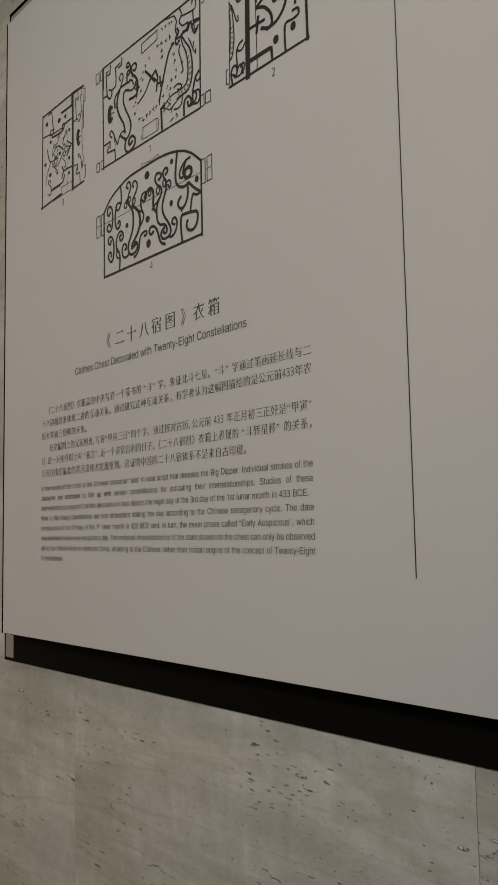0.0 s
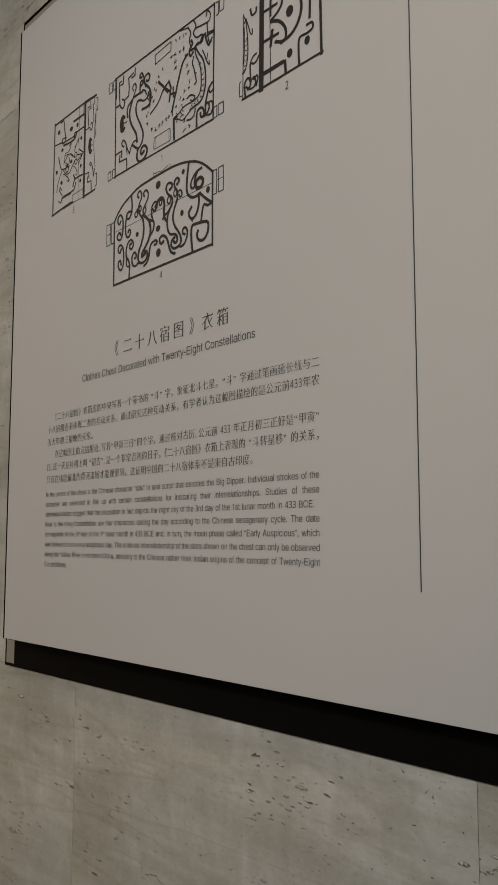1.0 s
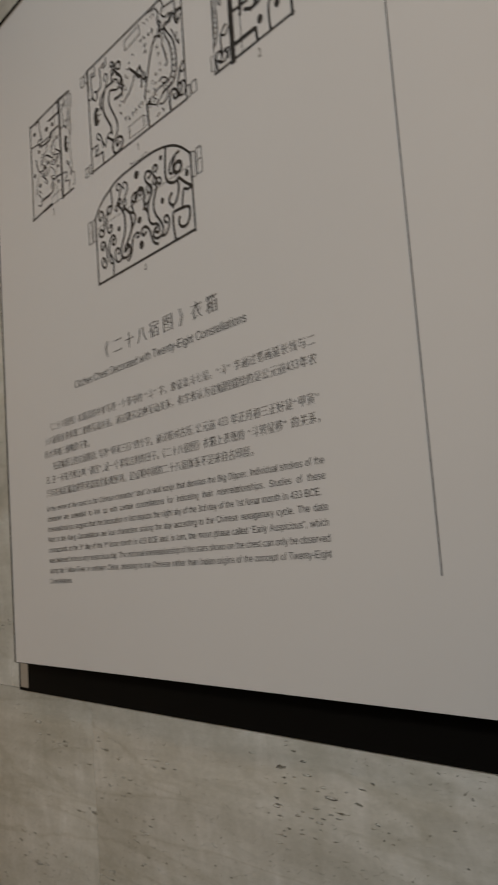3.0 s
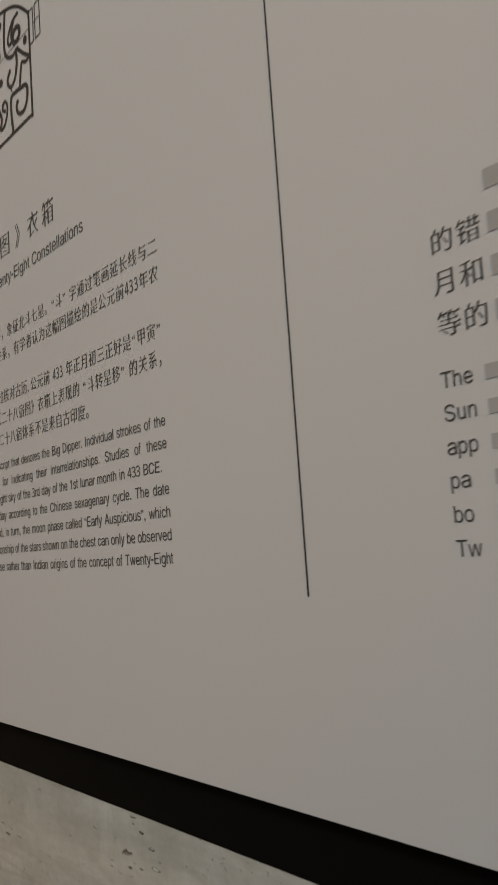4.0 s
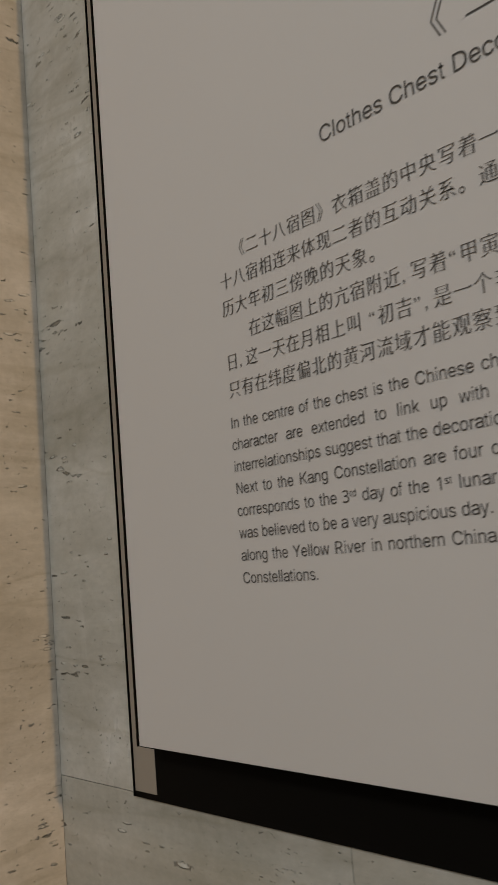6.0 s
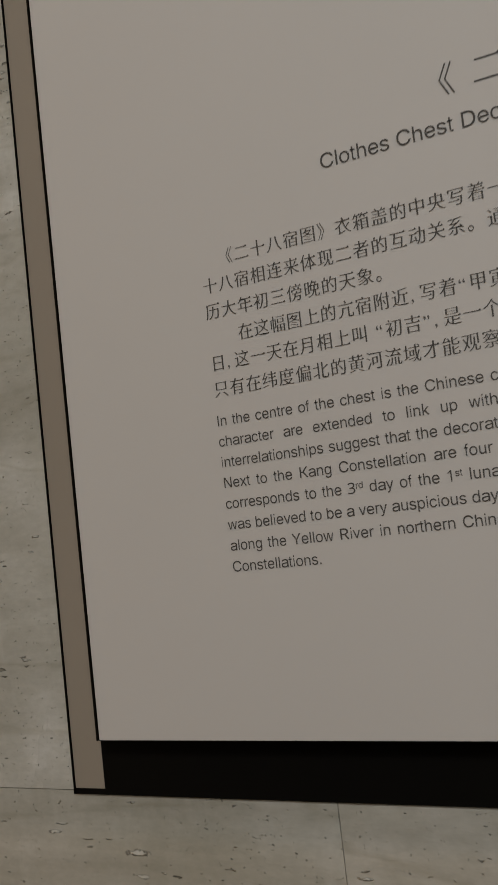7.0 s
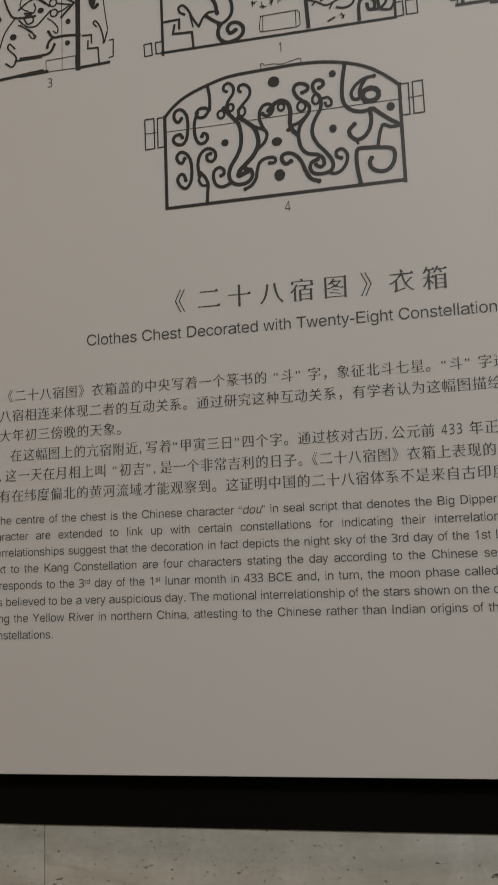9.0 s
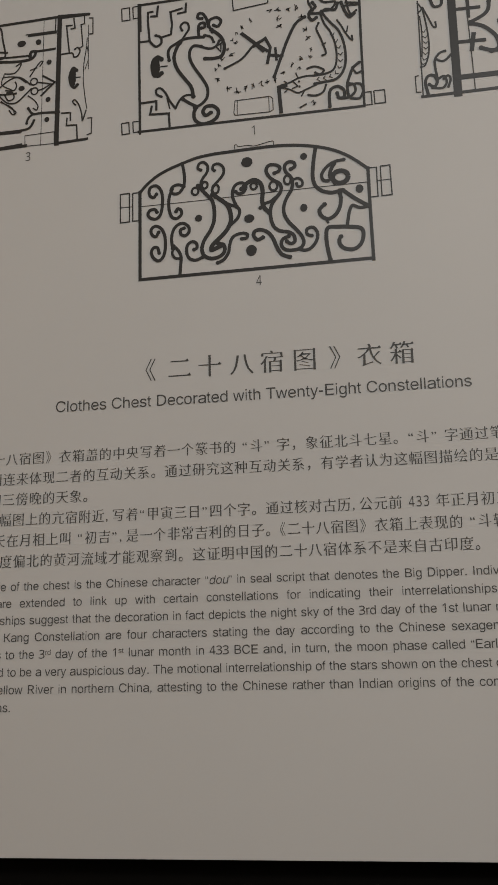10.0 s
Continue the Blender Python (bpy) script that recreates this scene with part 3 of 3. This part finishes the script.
pen.curve(3.24, 202.70, 109.39, 193.37, 107.97, 185.51, 102.77, 180.83, 95.42, 182.22, 89.27, 186.53, 88.23)
pen.curve(3.78, 193.29, 106.16, 189.73, 99.31, 188.88, 92.18, 193.46, 85.12)
pen.curve(3.78, 196.86, 76.43, 198.08, 67.42, 196.02, 57.59, 190.86, 50.45, 184.30, 48.14, 178.53, 52.22, 177.15, 58.25, 182.25, 63.66)
pen.line(2.16, 182.20, 49.52, 185.17, 43.37)
pen.curve(3.78, 200.65, 76.64, 212.02, 66.62, 224.41, 57.75)
pen.curve(3.24, 224.41, 57.75, 215.82, 56.83, 209.01, 59.85, 206.12, 55.43, 204.13, 47.42, 202.63, 38.22)
pen.curve(3.78, 185.18, 5.71, 183.08, 19.14, 182.49, 30.79, 184.44, 38.77, 193.58, 39.07, 204.22, 38.07, 214.77, 35.92, 217.68, 30.43, 215.61, 20.81, 209.49, 15.04, 201.55, 15.18, 195.88, 19.14, 194.55, 25.04, 196.30, 28.36)

pen = Pen(-1.0435, 1.9785)   # lid of the chest
pen.line(2.70, -1.58, 2.63, -3.40, 118.20, -3.91, 155.68)
pen.line(2.86, -2.22, 152.50, -2.15, 155.14, 227.08, 159.73)
pen.line(2.23, -2.15, 155.14, -1.47, 122.08)
pen.line(2.59, 227.12, 160.48, 225.95, 84.08, 225.32, 7.91)
pen.line(2.70, -2.77, 4.68, 225.15, 6.56)
pen.line(1.30, -21.19, 16.38, -13.48, 16.78, -12.79, 3.89, -20.47, 3.48, -21.19, 16.38)
pen.line(1.30, -9.34, 16.95, -2.25, 16.77, -2.18, 4.61, -8.66, 4.70, -9.34, 16.95)
pen.line(1.30, -22.57, 153.49, -13.99, 153.67, -13.25, 138.51, -21.81, 138.32, -22.57, 153.49)
pen.line(1.30, -10.31, 153.84, -2.98, 154.18, -2.91, 139.82, -9.60, 139.38, -10.31, 153.84)
pen.line(1.30, 225.91, 21.41, 232.54, 21.85, 232.87, 7.50, 225.73, 7.11)
pen.line(1.30, 235.30, 22.14, 245.71, 22.12, 246.00, 7.80, 235.63, 7.79, 235.30, 22.14)
pen.line(1.34, 229.36, 159.28, 235.06, 159.30, 235.41, 142.16, 229.72, 142.07)
pen.line(1.34, 237.34, 159.61, 246.34, 159.34, 245.64, 144.40, 237.76, 143.99, 237.34, 159.61)
pen.line(2.43, -2.14, 109.96, 8.11, 109.94, 6.23, 133.80, 6.19, 144.69, 12.26, 145.21)
pen.line(2.43, 8.63, 139.59, 15.90, 139.26, 17.11, 152.04)
pen.curve(2.70, 8.11, 109.94, 11.73, 104.77, 15.93, 102.21, 20.73, 106.26, 19.53, 113.11, 14.72, 115.77)
pen.line(2.43, 20.13, 112.36, 30.92, 114.94, 32.16, 126.88, 30.40, 142.01, 43.65, 144.91)
pen.line(2.43, 37.61, 138.97, 46.62, 139.75, 47.29, 151.20)
pen.dot(14.17, 77.89, 5.07, 12.58)
pen.curve(4.32, 20.72, 86.30, 16.54, 89.49, 12.36, 84.73, 11.18, 77.61, 12.98, 70.79, 17.15, 66.99, 20.72, 69.82)
pen.line(1.62, 19.53, 77.87, 27.26, 77.54)
pen.curve(2.43, 42.89, 118.02, 41.13, 122.96, 44.74, 127.18, 48.91, 125.26, 50.06, 119.07, 47.04, 113.45, 43.43, 107.92, 41.02, 102.24)
pen.curve(3.24, 29.05, 83.91, 27.88, 92.67, 30.28, 99.00, 36.26, 102.87, 44.62, 107.09, 55.32, 107.67, 65.38, 106.99)
pen.curve(3.78, 38.63, 101.22, 34.42, 89.83, 34.98, 79.85, 39.08, 69.48, 46.09, 58.80, 51.89, 49.64, 54.13, 38.39)
pen.curve(2.43, 53.56, 40.39, 45.97, 40.67, 40.09, 36.22, 35.36, 27.13)
pen.curve(2.43, 35.36, 27.13, 29.53, 36.19, 24.84, 46.46, 19.53, 52.31, 15.38, 50.87, 15.98, 45.59, 20.71, 42.43)
pen.line(1.62, 26.60, 40.42, 29.51, 27.18)
pen.curve(3.24, 62.90, 96.04, 55.23, 97.71, 51.04, 92.30, 50.97, 82.41, 56.17, 70.59, 63.66, 57.92, 68.78, 46.28, 68.07, 35.43, 62.18, 28.44, 55.18, 25.43)
pen.curve(3.51, 57.52, 26.43, 49.99, 31.17, 43.60, 36.44)
pen.curve(2.70, 61.72, 96.19, 71.10, 92.32, 78.18, 94.03, 81.79, 100.16)
pen.curve(3.78, 73.75, 114.52, 83.05, 105.29, 86.98, 94.19, 85.05, 83.27, 77.98, 80.24, 66.85, 81.02)
pen.curve(3.24, 74.89, 111.70, 70.86, 120.26, 68.59, 128.62, 64.51, 135.24, 60.33, 135.14, 59.69, 130.51, 63.85, 129.27)
pen.curve(3.24, 70.85, 118.92, 72.12, 126.12, 79.27, 128.49, 83.93, 123.83, 80.88, 117.56, 76.18, 119.54)
pen.curve(3.24, 60.65, 107.62, 60.15, 116.36, 61.40, 122.89, 66.16, 123.58, 66.70, 118.82, 63.13, 117.96)
pen.curve(2.70, 66.58, 108.82, 73.05, 105.97, 75.91, 99.62)
pen.line(2.16, 78.18, 94.03, 83.50, 96.63, 83.35, 86.77, 78.18, 94.03)
pen.curve(3.78, 56.92, 25.22, 54.55, 19.12, 55.64, 11.35, 61.95, 6.19, 71.18, 7.02, 78.16, 11.91, 79.42, 19.38, 74.31, 25.08, 67.37, 25.27, 63.83, 19.94, 66.67, 15.15, 71.90, 17.72)
pen.line(2.43, -1.17, 37.28, 15.40, 37.89, 15.41, 26.92)
pen.line(2.43, 10.68, 33.28, 8.94, 23.18, 28.32, 22.19, 29.45, 4.20)
pen.line(0.86, 96.82, 28.14, 132.26, 28.96, 135.01, 26.10, 135.22, 13.44, 131.76, 11.33, 96.51, 11.67, 95.41, 14.33, 96.82, 28.14)
pen.line(0.76, 131.11, 28.47, 131.20, 11.40)
pen.line(0.76, 99.11, 27.86, 98.80, 12.04)
pen.line(1.34, 96.35, 147.92, 133.79, 151.21, 133.31, 138.33, 97.23, 134.10, 96.35, 147.92)
pen.line(3.78, 105.89, 104.88, 116.71, 94.21, 126.83, 82.41)
pen.line(3.24, 117.74, 88.83, 129.52, 96.45, 134.41, 85.33, 131.04, 67.57)
pen.line(3.24, 121.82, 89.60, 130.85, 81.88)
pen.curve(2.43, 87.11, 66.67, 104.69, 75.50, 117.78, 90.14, 128.33, 95.30)
pen.line(3.24, 134.15, 76.25, 146.11, 73.40)
pen.line(2.70, 139.53, 83.36, 140.29, 70.27)
pen.curve(3.24, 137.43, 50.66, 141.16, 61.12, 146.17, 75.34, 152.43, 92.10, 161.04, 109.30, 170.47, 115.92)
pen.mark(1.30, 114.41, 120.31, 105.49, 113.55, 100.08, 106.33, 95.27, 99.69, 99.26, 94.55, 90.99, 89.06, 94.36, 82.06, 84.96, 78.04, 81.35, 70.66, 77.20, 66.62)
pen.mark(1.62, 79.94, 54.60, 89.60, 42.45, 99.34, 39.33, 108.58, 41.41, 115.49, 42.48, 124.11, 43.98, 129.86, 45.19, 137.33, 47.47, 175.79, 16.80)
pen.mark(1.30, 146.10, 54.70, 156.02, 62.45, 162.65, 57.11, 164.76, 68.41, 174.40, 68.46, 174.74, 77.45)
pen.mark(1.62, 172.96, 90.67, 171.08, 101.37, 167.04, 116.39, 162.87, 128.89, 154.15, 127.45, 143.17, 128.32, 144.02, 118.24, 144.90, 108.86, 135.02, 128.12)
pen.curve(2.16, 186.57, 117.65, 190.06, 105.34, 195.86, 94.77, 199.79, 81.27, 200.90, 68.24, 199.86, 57.50, 196.19, 50.31, 188.22, 47.50, 178.08, 46.86)
pen.curve(2.70, 188.84, 117.33, 196.33, 105.80, 203.82, 95.65, 208.27, 82.09, 209.82, 67.09, 208.68, 54.46, 204.91, 45.40, 198.53, 39.86, 188.97, 38.52, 177.71, 37.37)
pen.scale(1.41, 197.97, 91.23, 201.00, 83.05, 203.48, 75.62, 204.81, 67.74, 204.46, 60.10, 203.01, 52.63, 199.39, 46.73, 193.66, 43.64, 187.46, 42.51, 181.27, 42.01)
pen.curve(2.16, 184.42, 106.77, 181.87, 99.91, 185.44, 89.66, 188.42, 79.54, 190.32, 70.90, 186.85, 68.78)
pen.line(1.62, 186.76, 80.40, 190.83, 83.10)
pen.curve(1.89, 203.21, 107.47, 207.39, 99.72, 211.99, 89.35, 217.27, 82.19, 216.96, 87.39)
pen.line(1.62, 212.11, 91.93, 213.59, 99.53)
pen.curve(3.24, 179.11, 131.92, 181.76, 126.25, 176.42, 121.70, 175.03, 115.29, 178.30, 110.89, 182.41, 113.61)
pen.curve(2.97, 175.18, 119.23, 185.46, 118.46, 192.47, 122.10, 201.50, 120.18, 204.68, 127.66)
pen.curve(3.24, 208.11, 127.83, 211.58, 116.81, 215.77, 109.67, 220.45, 112.95)
pen.line(2.16, 210.75, 123.50, 227.17, 123.17)
pen.curve(1.73, 144.51, 40.19, 152.50, 41.76, 161.12, 45.79, 169.65, 47.27, 179.20, 46.72)
pen.curve(1.73, 144.41, 37.02, 152.25, 34.15, 160.55, 29.34, 169.09, 32.10, 178.78, 35.97)
pen.curve(2.16, 171.09, 25.54, 178.31, 24.04, 185.69, 26.92, 188.81, 34.74)
pen.line(1.41, 161.15, 46.42, 159.09, 52.43)
pen.line(1.41, 167.36, 31.04, 163.76, 24.53)
pen.line(1.41, 150.76, 40.70, 146.91, 44.36)
pen.line(1.41, 150.56, 34.36, 147.06, 30.98)
pen.line(1.41, 155.38, 43.31, 160.81, 36.92, 155.08, 34.44)
pen.dot(162.12, 41.84, 1.12, 1.27)
pen.dot(162.48, 36.08, 1.12, 1.26)
pen.curve(2.16, 171.08, 55.40, 178.48, 57.02, 187.29, 52.07, 183.73, 47.42, 178.77, 49.96)
pen.line(3.78, 143.02, 10.01, 141.61, 38.00, 148.45, 39.07)
pen.curve(3.24, 191.66, 9.91, 191.66, 23.05, 194.18, 29.67, 200.93, 31.36, 206.26, 26.30, 205.91, 18.82, 200.92, 18.80, 199.49, 23.99)
pen.curve(2.70, 203.65, 17.85, 211.41, 18.16, 217.21, 23.72, 216.47, 31.34, 211.57, 33.20)
pen.curve(2.97, 210.37, 19.54, 209.86, 32.15, 212.51, 41.29, 216.28, 50.31, 222.68, 55.86)
pen.curve(2.16, 215.76, 51.02, 219.32, 44.23, 224.96, 46.05)
pen.curve(2.43, 212.07, 31.88, 222.03, 31.91, 224.95, 24.03, 221.22, 15.73, 213.00, 16.72)
pen.line(1.62, 161.63, 12.21, 169.04, 15.72)
pen.line(1.43, 154.53, 156.31, 171.94, 153.10)
pen.curve(2.32, 171.94, 153.10, 177.68, 142.98, 174.86, 134.03, 179.28, 122.30)
pen.curve(2.32, 183.22, 158.49, 188.84, 147.64, 183.67, 139.96, 190.55, 130.95, 202.43, 129.69, 197.32, 121.27, 187.70, 120.53)
pen.curve(1.96, 187.52, 145.14, 205.34, 142.30, 217.06, 142.48, 218.61, 151.02, 213.04, 157.08, 210.45, 151.40)
pen.curve(2.14, 212.34, 141.04, 213.95, 124.64, 216.92, 113.08, 222.83, 116.30)
pen.mark(1.25, 145.26, 147.15, 152.91, 147.39, 161.73, 147.02, 168.00, 147.88)
pen.line(2.14, 211.73, 127.32, 227.78, 124.57)

pen = Pen(-1.232, 1.9795)   # left side of the chest
pen.line(3.04, 3.01, 149.82, 96.89, 152.72)
pen.line(1.34, 60.15, 152.31, 93.46, 153.26, 93.14, 135.67, 59.89, 135.34)
pen.line(2.68, 96.90, 153.65, 128.82, 151.82)
pen.line(2.86, 2.09, 152.15, 1.38, -2.08)
pen.line(3.21, -0.49, -1.49, 59.61, 3.48)
pen.line(5.14, 97.77, 150.23, 98.10, 0.69)
pen.line(2.97, 96.50, 151.10, 130.15, 151.28)
pen.line(2.97, 96.89, 0.82, 130.54, 2.21)
pen.line(3.51, 37.10, 0.96, 64.66, 1.81)
pen.line(3.51, 64.36, 134.05, 93.20, 134.31)
pen.line(0.81, 63.62, 13.60, 95.29, 14.57, 95.67, 0.96, 64.07, 1.23, 63.62, 13.60)
pen.line(0.65, 80.21, 149.88, 81.16, -0.01)
pen.line(2.70, 71.34, 113.25, 93.14, 113.80)
pen.curve(3.24, 33.30, 105.21, 51.63, 103.54, 64.14, 103.97, 70.28, 107.26, 71.96, 113.17, 66.96, 113.14, 65.89, 107.83)
pen.dot(55.86, 124.86, 4.74, 3.80)
pen.dot(74.73, 124.43, 3.14, 3.44)
pen.dot(87.38, 98.28, 2.80, 3.05)
pen.dot(87.46, 53.47, 2.77, 2.99)
pen.dot(86.94, 29.86, 2.76, 2.96)
pen.dot(57.86, 70.37, 3.43, 3.03)
pen.curve(2.70, 99.55, 36.89, 81.79, 38.32, 71.36, 38.23, 66.19, 45.43)
pen.curve(2.70, 71.36, 38.23, 66.60, 33.53, 64.96, 27.81)
pen.curve(2.70, 36.30, 19.95, 57.86, 20.12, 68.22, 22.21, 72.86, 30.18)
pen.curve(1.73, 33.97, 74.64, 43.08, 81.60, 52.35, 84.49, 59.97, 80.84, 67.06, 73.93)
pen.curve(1.73, 34.49, 62.51, 42.29, 54.90, 52.28, 53.71, 60.70, 60.68, 68.48, 68.40)
pen.curve(1.62, 40.43, 69.82, 49.21, 68.75, 52.13, 73.75, 50.70, 78.63)
pen.curve(1.73, 39.40, 64.59, 43.43, 57.43, 49.57, 59.36, 48.06, 66.21, 41.80, 66.98)
pen.ring(71.30, 76.75, 3.73, 4.04, 1.62)
pen.ring(72.30, 65.26, 3.72, 4.02, 1.62)
pen.line(1.62, 75.06, 75.61, 90.00, 71.76)
pen.curve(1.62, 76.01, 65.48, 82.74, 67.32, 90.00, 71.76)
pen.line(2.16, 80.40, 82.99, 94.27, 73.23, 79.32, 58.43)
pen.curve(1.41, 38.34, 90.30, 49.03, 89.63, 55.03, 96.31, 56.12, 100.93, 51.20, 98.16)
pen.curve(1.41, 66.73, 83.36, 72.03, 92.13, 77.40, 99.56, 80.50, 99.84, 77.55, 94.80)
pen.line(1.41, 66.47, 90.81, 74.49, 93.17)
pen.curve(1.41, 65.68, 60.08, 72.04, 54.66, 76.59, 47.50, 75.52, 42.35, 71.75, 44.77)
pen.curve(1.41, 35.97, 56.99, 44.35, 50.01, 52.71, 42.40, 49.08, 40.18, 45.16, 45.27)
pen.curve(1.73, 101.42, 105.94, 112.54, 105.84, 114.51, 100.86, 118.80, 101.65, 121.14, 107.43, 118.58, 111.82, 115.53, 110.19)
pen.line(1.73, 109.45, 106.25, 105.52, 140.20, 112.38, 139.95)
pen.line(1.73, 109.99, 135.47, 114.95, 136.17, 113.42, 148.77)
pen.line(1.41, 120.45, 110.90, 124.11, 112.45, 121.71, 139.37, 125.41, 140.24, 125.22, 149.90)
pen.dot(113.84, 76.13, 3.68, 12.07)
pen.curve(3.24, 117.95, 84.30, 114.20, 87.45, 111.28, 81.13, 110.82, 74.51, 112.83, 66.95, 115.96, 63.91, 118.94, 66.86)
pen.line(1.41, 117.53, 75.68, 122.41, 75.73)
pen.curve(1.08, 128.85, 122.01, 127.89, 107.90, 125.76, 91.34, 125.55, 71.35, 127.78, 51.25, 129.85, 37.90)
pen.curve(0.86, 129.06, 111.12, 130.55, 97.44, 127.12, 84.48)
pen.line(0.76, 129.78, 138.27, 130.80, 84.01)
pen.curve(1.62, 117.63, 43.28, 114.51, 46.93, 116.89, 49.28, 121.28, 42.84, 124.54, 32.00, 125.30, 24.11)
pen.line(1.62, 129.29, 36.01, 125.90, 24.04)
pen.line(1.73, 102.03, 35.29, 112.37, 34.73, 112.60, 24.93)
pen.line(1.73, 108.86, 29.27, 108.48, 20.20, 119.37, 19.60, 120.34, 2.71)
pen.line(1.30, 130.24, 146.45, 134.59, 145.85, 134.93, 126.64, 130.62, 126.54)
pen.line(1.30, 130.68, 26.08, 135.49, 26.17, 135.22, 8.11, 130.45, 6.72)
pen.curve(2.14, 2.64, 114.87, 23.22, 112.73, 37.89, 109.91, 66.57, 109.07)
pen.curve(2.14, 21.78, 146.10, 31.05, 147.15, 34.52, 131.32, 37.91, 111.80, 28.72, 109.64, 28.82, 117.27, 39.79, 115.84)
pen.dot(16.02, 132.92, 4.09, 3.47)
pen.dot(28.59, 99.16, 3.29, 2.86)
pen.dot(11.51, 67.15, 3.34, 3.44)
pen.dot(27.89, 45.15, 3.64, 3.40)
pen.curve(2.14, 17.38, 89.96, 22.75, 74.57, 30.00, 66.22, 51.68, 64.95)
pen.curve(1.43, 30.00, 66.22, 18.76, 51.19, 13.00, 34.12)
pen.curve(1.79, 29.55, 32.28, 24.13, 37.92, 22.23, 32.88, 31.24, 22.27, 27.47, 12.23, 20.19, 16.52)
pen.line(1.79, 29.37, 18.19, 59.84, 18.22)
pen.curve(1.25, 37.56, 86.23, 51.97, 84.60, 62.52, 76.87)
pen.curve(1.25, 33.53, 57.36, 47.86, 48.49, 51.30, 39.78)
pen.curve(1.25, 37.59, 88.12, 35.62, 77.46, 48.16, 69.06)

pen = Pen(-0.762, 1.982)   # right side of the chest
pen.line(1.30, 2.50, 114.93, 0.93, 6.11)
pen.line(2.97, 0.39, 6.17, 69.77, 6.97)
pen.line(2.86, 2.75, 6.17, 134.66, 8.36)
pen.line(3.93, 131.81, 72.89, 132.90, 7.26)
pen.line(8.11, 35.54, 114.15, 34.19, 6.40)
pen.line(5.41, 38.10, 23.18, 71.12, 23.37)
pen.line(4.11, 41.89, 23.25, 75.26, 22.66, 76.31, 8.41)
pen.line(1.19, 49.75, 92.17, 50.76, 7.45)
pen.line(3.51, 41.06, 99.80, 61.17, 99.56)
pen.line(3.51, 50.96, 108.08, 50.68, 90.12)
pen.line(3.78, 39.93, 62.34, 63.57, 61.73)
pen.line(4.32, 53.95, 69.32, 51.05, 52.69)
pen.curve(3.75, 71.42, 104.81, 69.96, 95.74, 63.88, 89.14, 51.98, 83.39)
pen.curve(4.11, 51.90, 82.01, 64.16, 77.00, 74.85, 65.12, 76.97, 52.91, 71.13, 48.93, 59.98, 53.14)
pen.curve(4.29, 101.12, 89.83, 101.94, 72.91, 95.71, 59.09, 84.25, 50.58, 69.22, 48.50)
pen.dot(83.17, 80.22, 5.82, 6.75)
pen.dot(83.03, 29.18, 4.46, 5.34)
pen.dot(111.10, 32.15, 4.26, 5.23)
pen.curve(3.21, 98.26, 10.18, 97.40, 26.17, 99.13, 40.26, 110.71, 40.43, 119.60, 42.56, 119.15, 49.51, 111.30, 50.26)
pen.line(3.57, 115.82, 81.72, 115.26, 57.63)
pen.curve(1.73, 6.39, 106.58, 9.04, 88.14, 10.49, 68.77, 9.44, 53.07, 5.38, 41.01, 0.91, 39.07)
pen.curve(1.30, 3.53, 96.62, 4.39, 75.96, 2.76, 50.78)
pen.scale(1.19, 6.23, 78.91, 7.45, 72.36, 7.57, 65.98, 7.16, 59.69, 6.20, 53.49, 4.71, 47.38, 3.31, 42.53)
pen.curve(1.84, 6.93, 106.50, 11.64, 94.22, 15.35, 84.07, 18.52, 82.36, 18.37, 88.15)
pen.curve(1.62, 2.33, 112.35, 5.76, 105.37, 2.14, 100.69)
pen.curve(2.97, 5.94, 8.59, 4.08, 21.20, 7.25, 28.27, 12.65, 28.22, 15.40, 21.04, 12.35, 15.84, 7.70, 18.89)
pen.curve(2.43, 10.67, 14.81, 20.26, 13.63, 24.42, 19.30, 22.23, 26.40, 16.68, 23.98)
pen.curve(2.43, 16.06, 22.82, 14.77, 35.44, 14.91, 45.44, 19.72, 52.37, 25.27, 54.17)
pen.curve(2.43, 15.53, 46.62, 20.73, 43.44, 25.10, 44.13, 30.32, 49.11)
pen.curve(2.43, 22.02, 23.32, 26.01, 26.55, 28.41, 22.53, 25.67, 14.21)
pen.curve(2.97, 15.19, 114.44, 17.95, 106.26, 24.58, 106.62, 26.02, 111.60)
pen.line(1.19, -1.85, 30.03, -5.16, 29.19, -5.19, 11.79, -0.36, 11.20)

# ---- stone slabs of the two walls ----
def slab(parent, x0, x1, y0, y1, z0, z1):
    part("stone_slab", box(x0, x1, y0, y1, z0, z1, 0.0003), STONE, parent)


JOINT = 0.0006
columns = [CORNER - 0.01, -1.183, -0.477, 0.229, 0.935, 1.641, 2.347, 3.053, 4.0]
rows = [0.0, 0.25, 1.2505, 2.2505, TOP]
for a, b in zip(columns, columns[1:]):
    for c, d in zip(rows, rows[1:]):
        slab(north, a + JOINT / 2, b - JOINT / 2, FACE, FACE + SKIN, c + JOINT / 2, d - JOINT / 2)
levels = [0.0, 0.9, 2.45, TOP]
depths = [-4.0, -3.5, -2.8, -2.1, -1.4, -0.7, 0.0, FACE]
for a, b in zip(depths, depths[1:]):
    for c, d in zip(levels, levels[1:]):
        slab(west, CORNER - SKIN, CORNER, a + JOINT / 2, b - JOINT / 2, c + JOINT / 2, d - JOINT / 2)
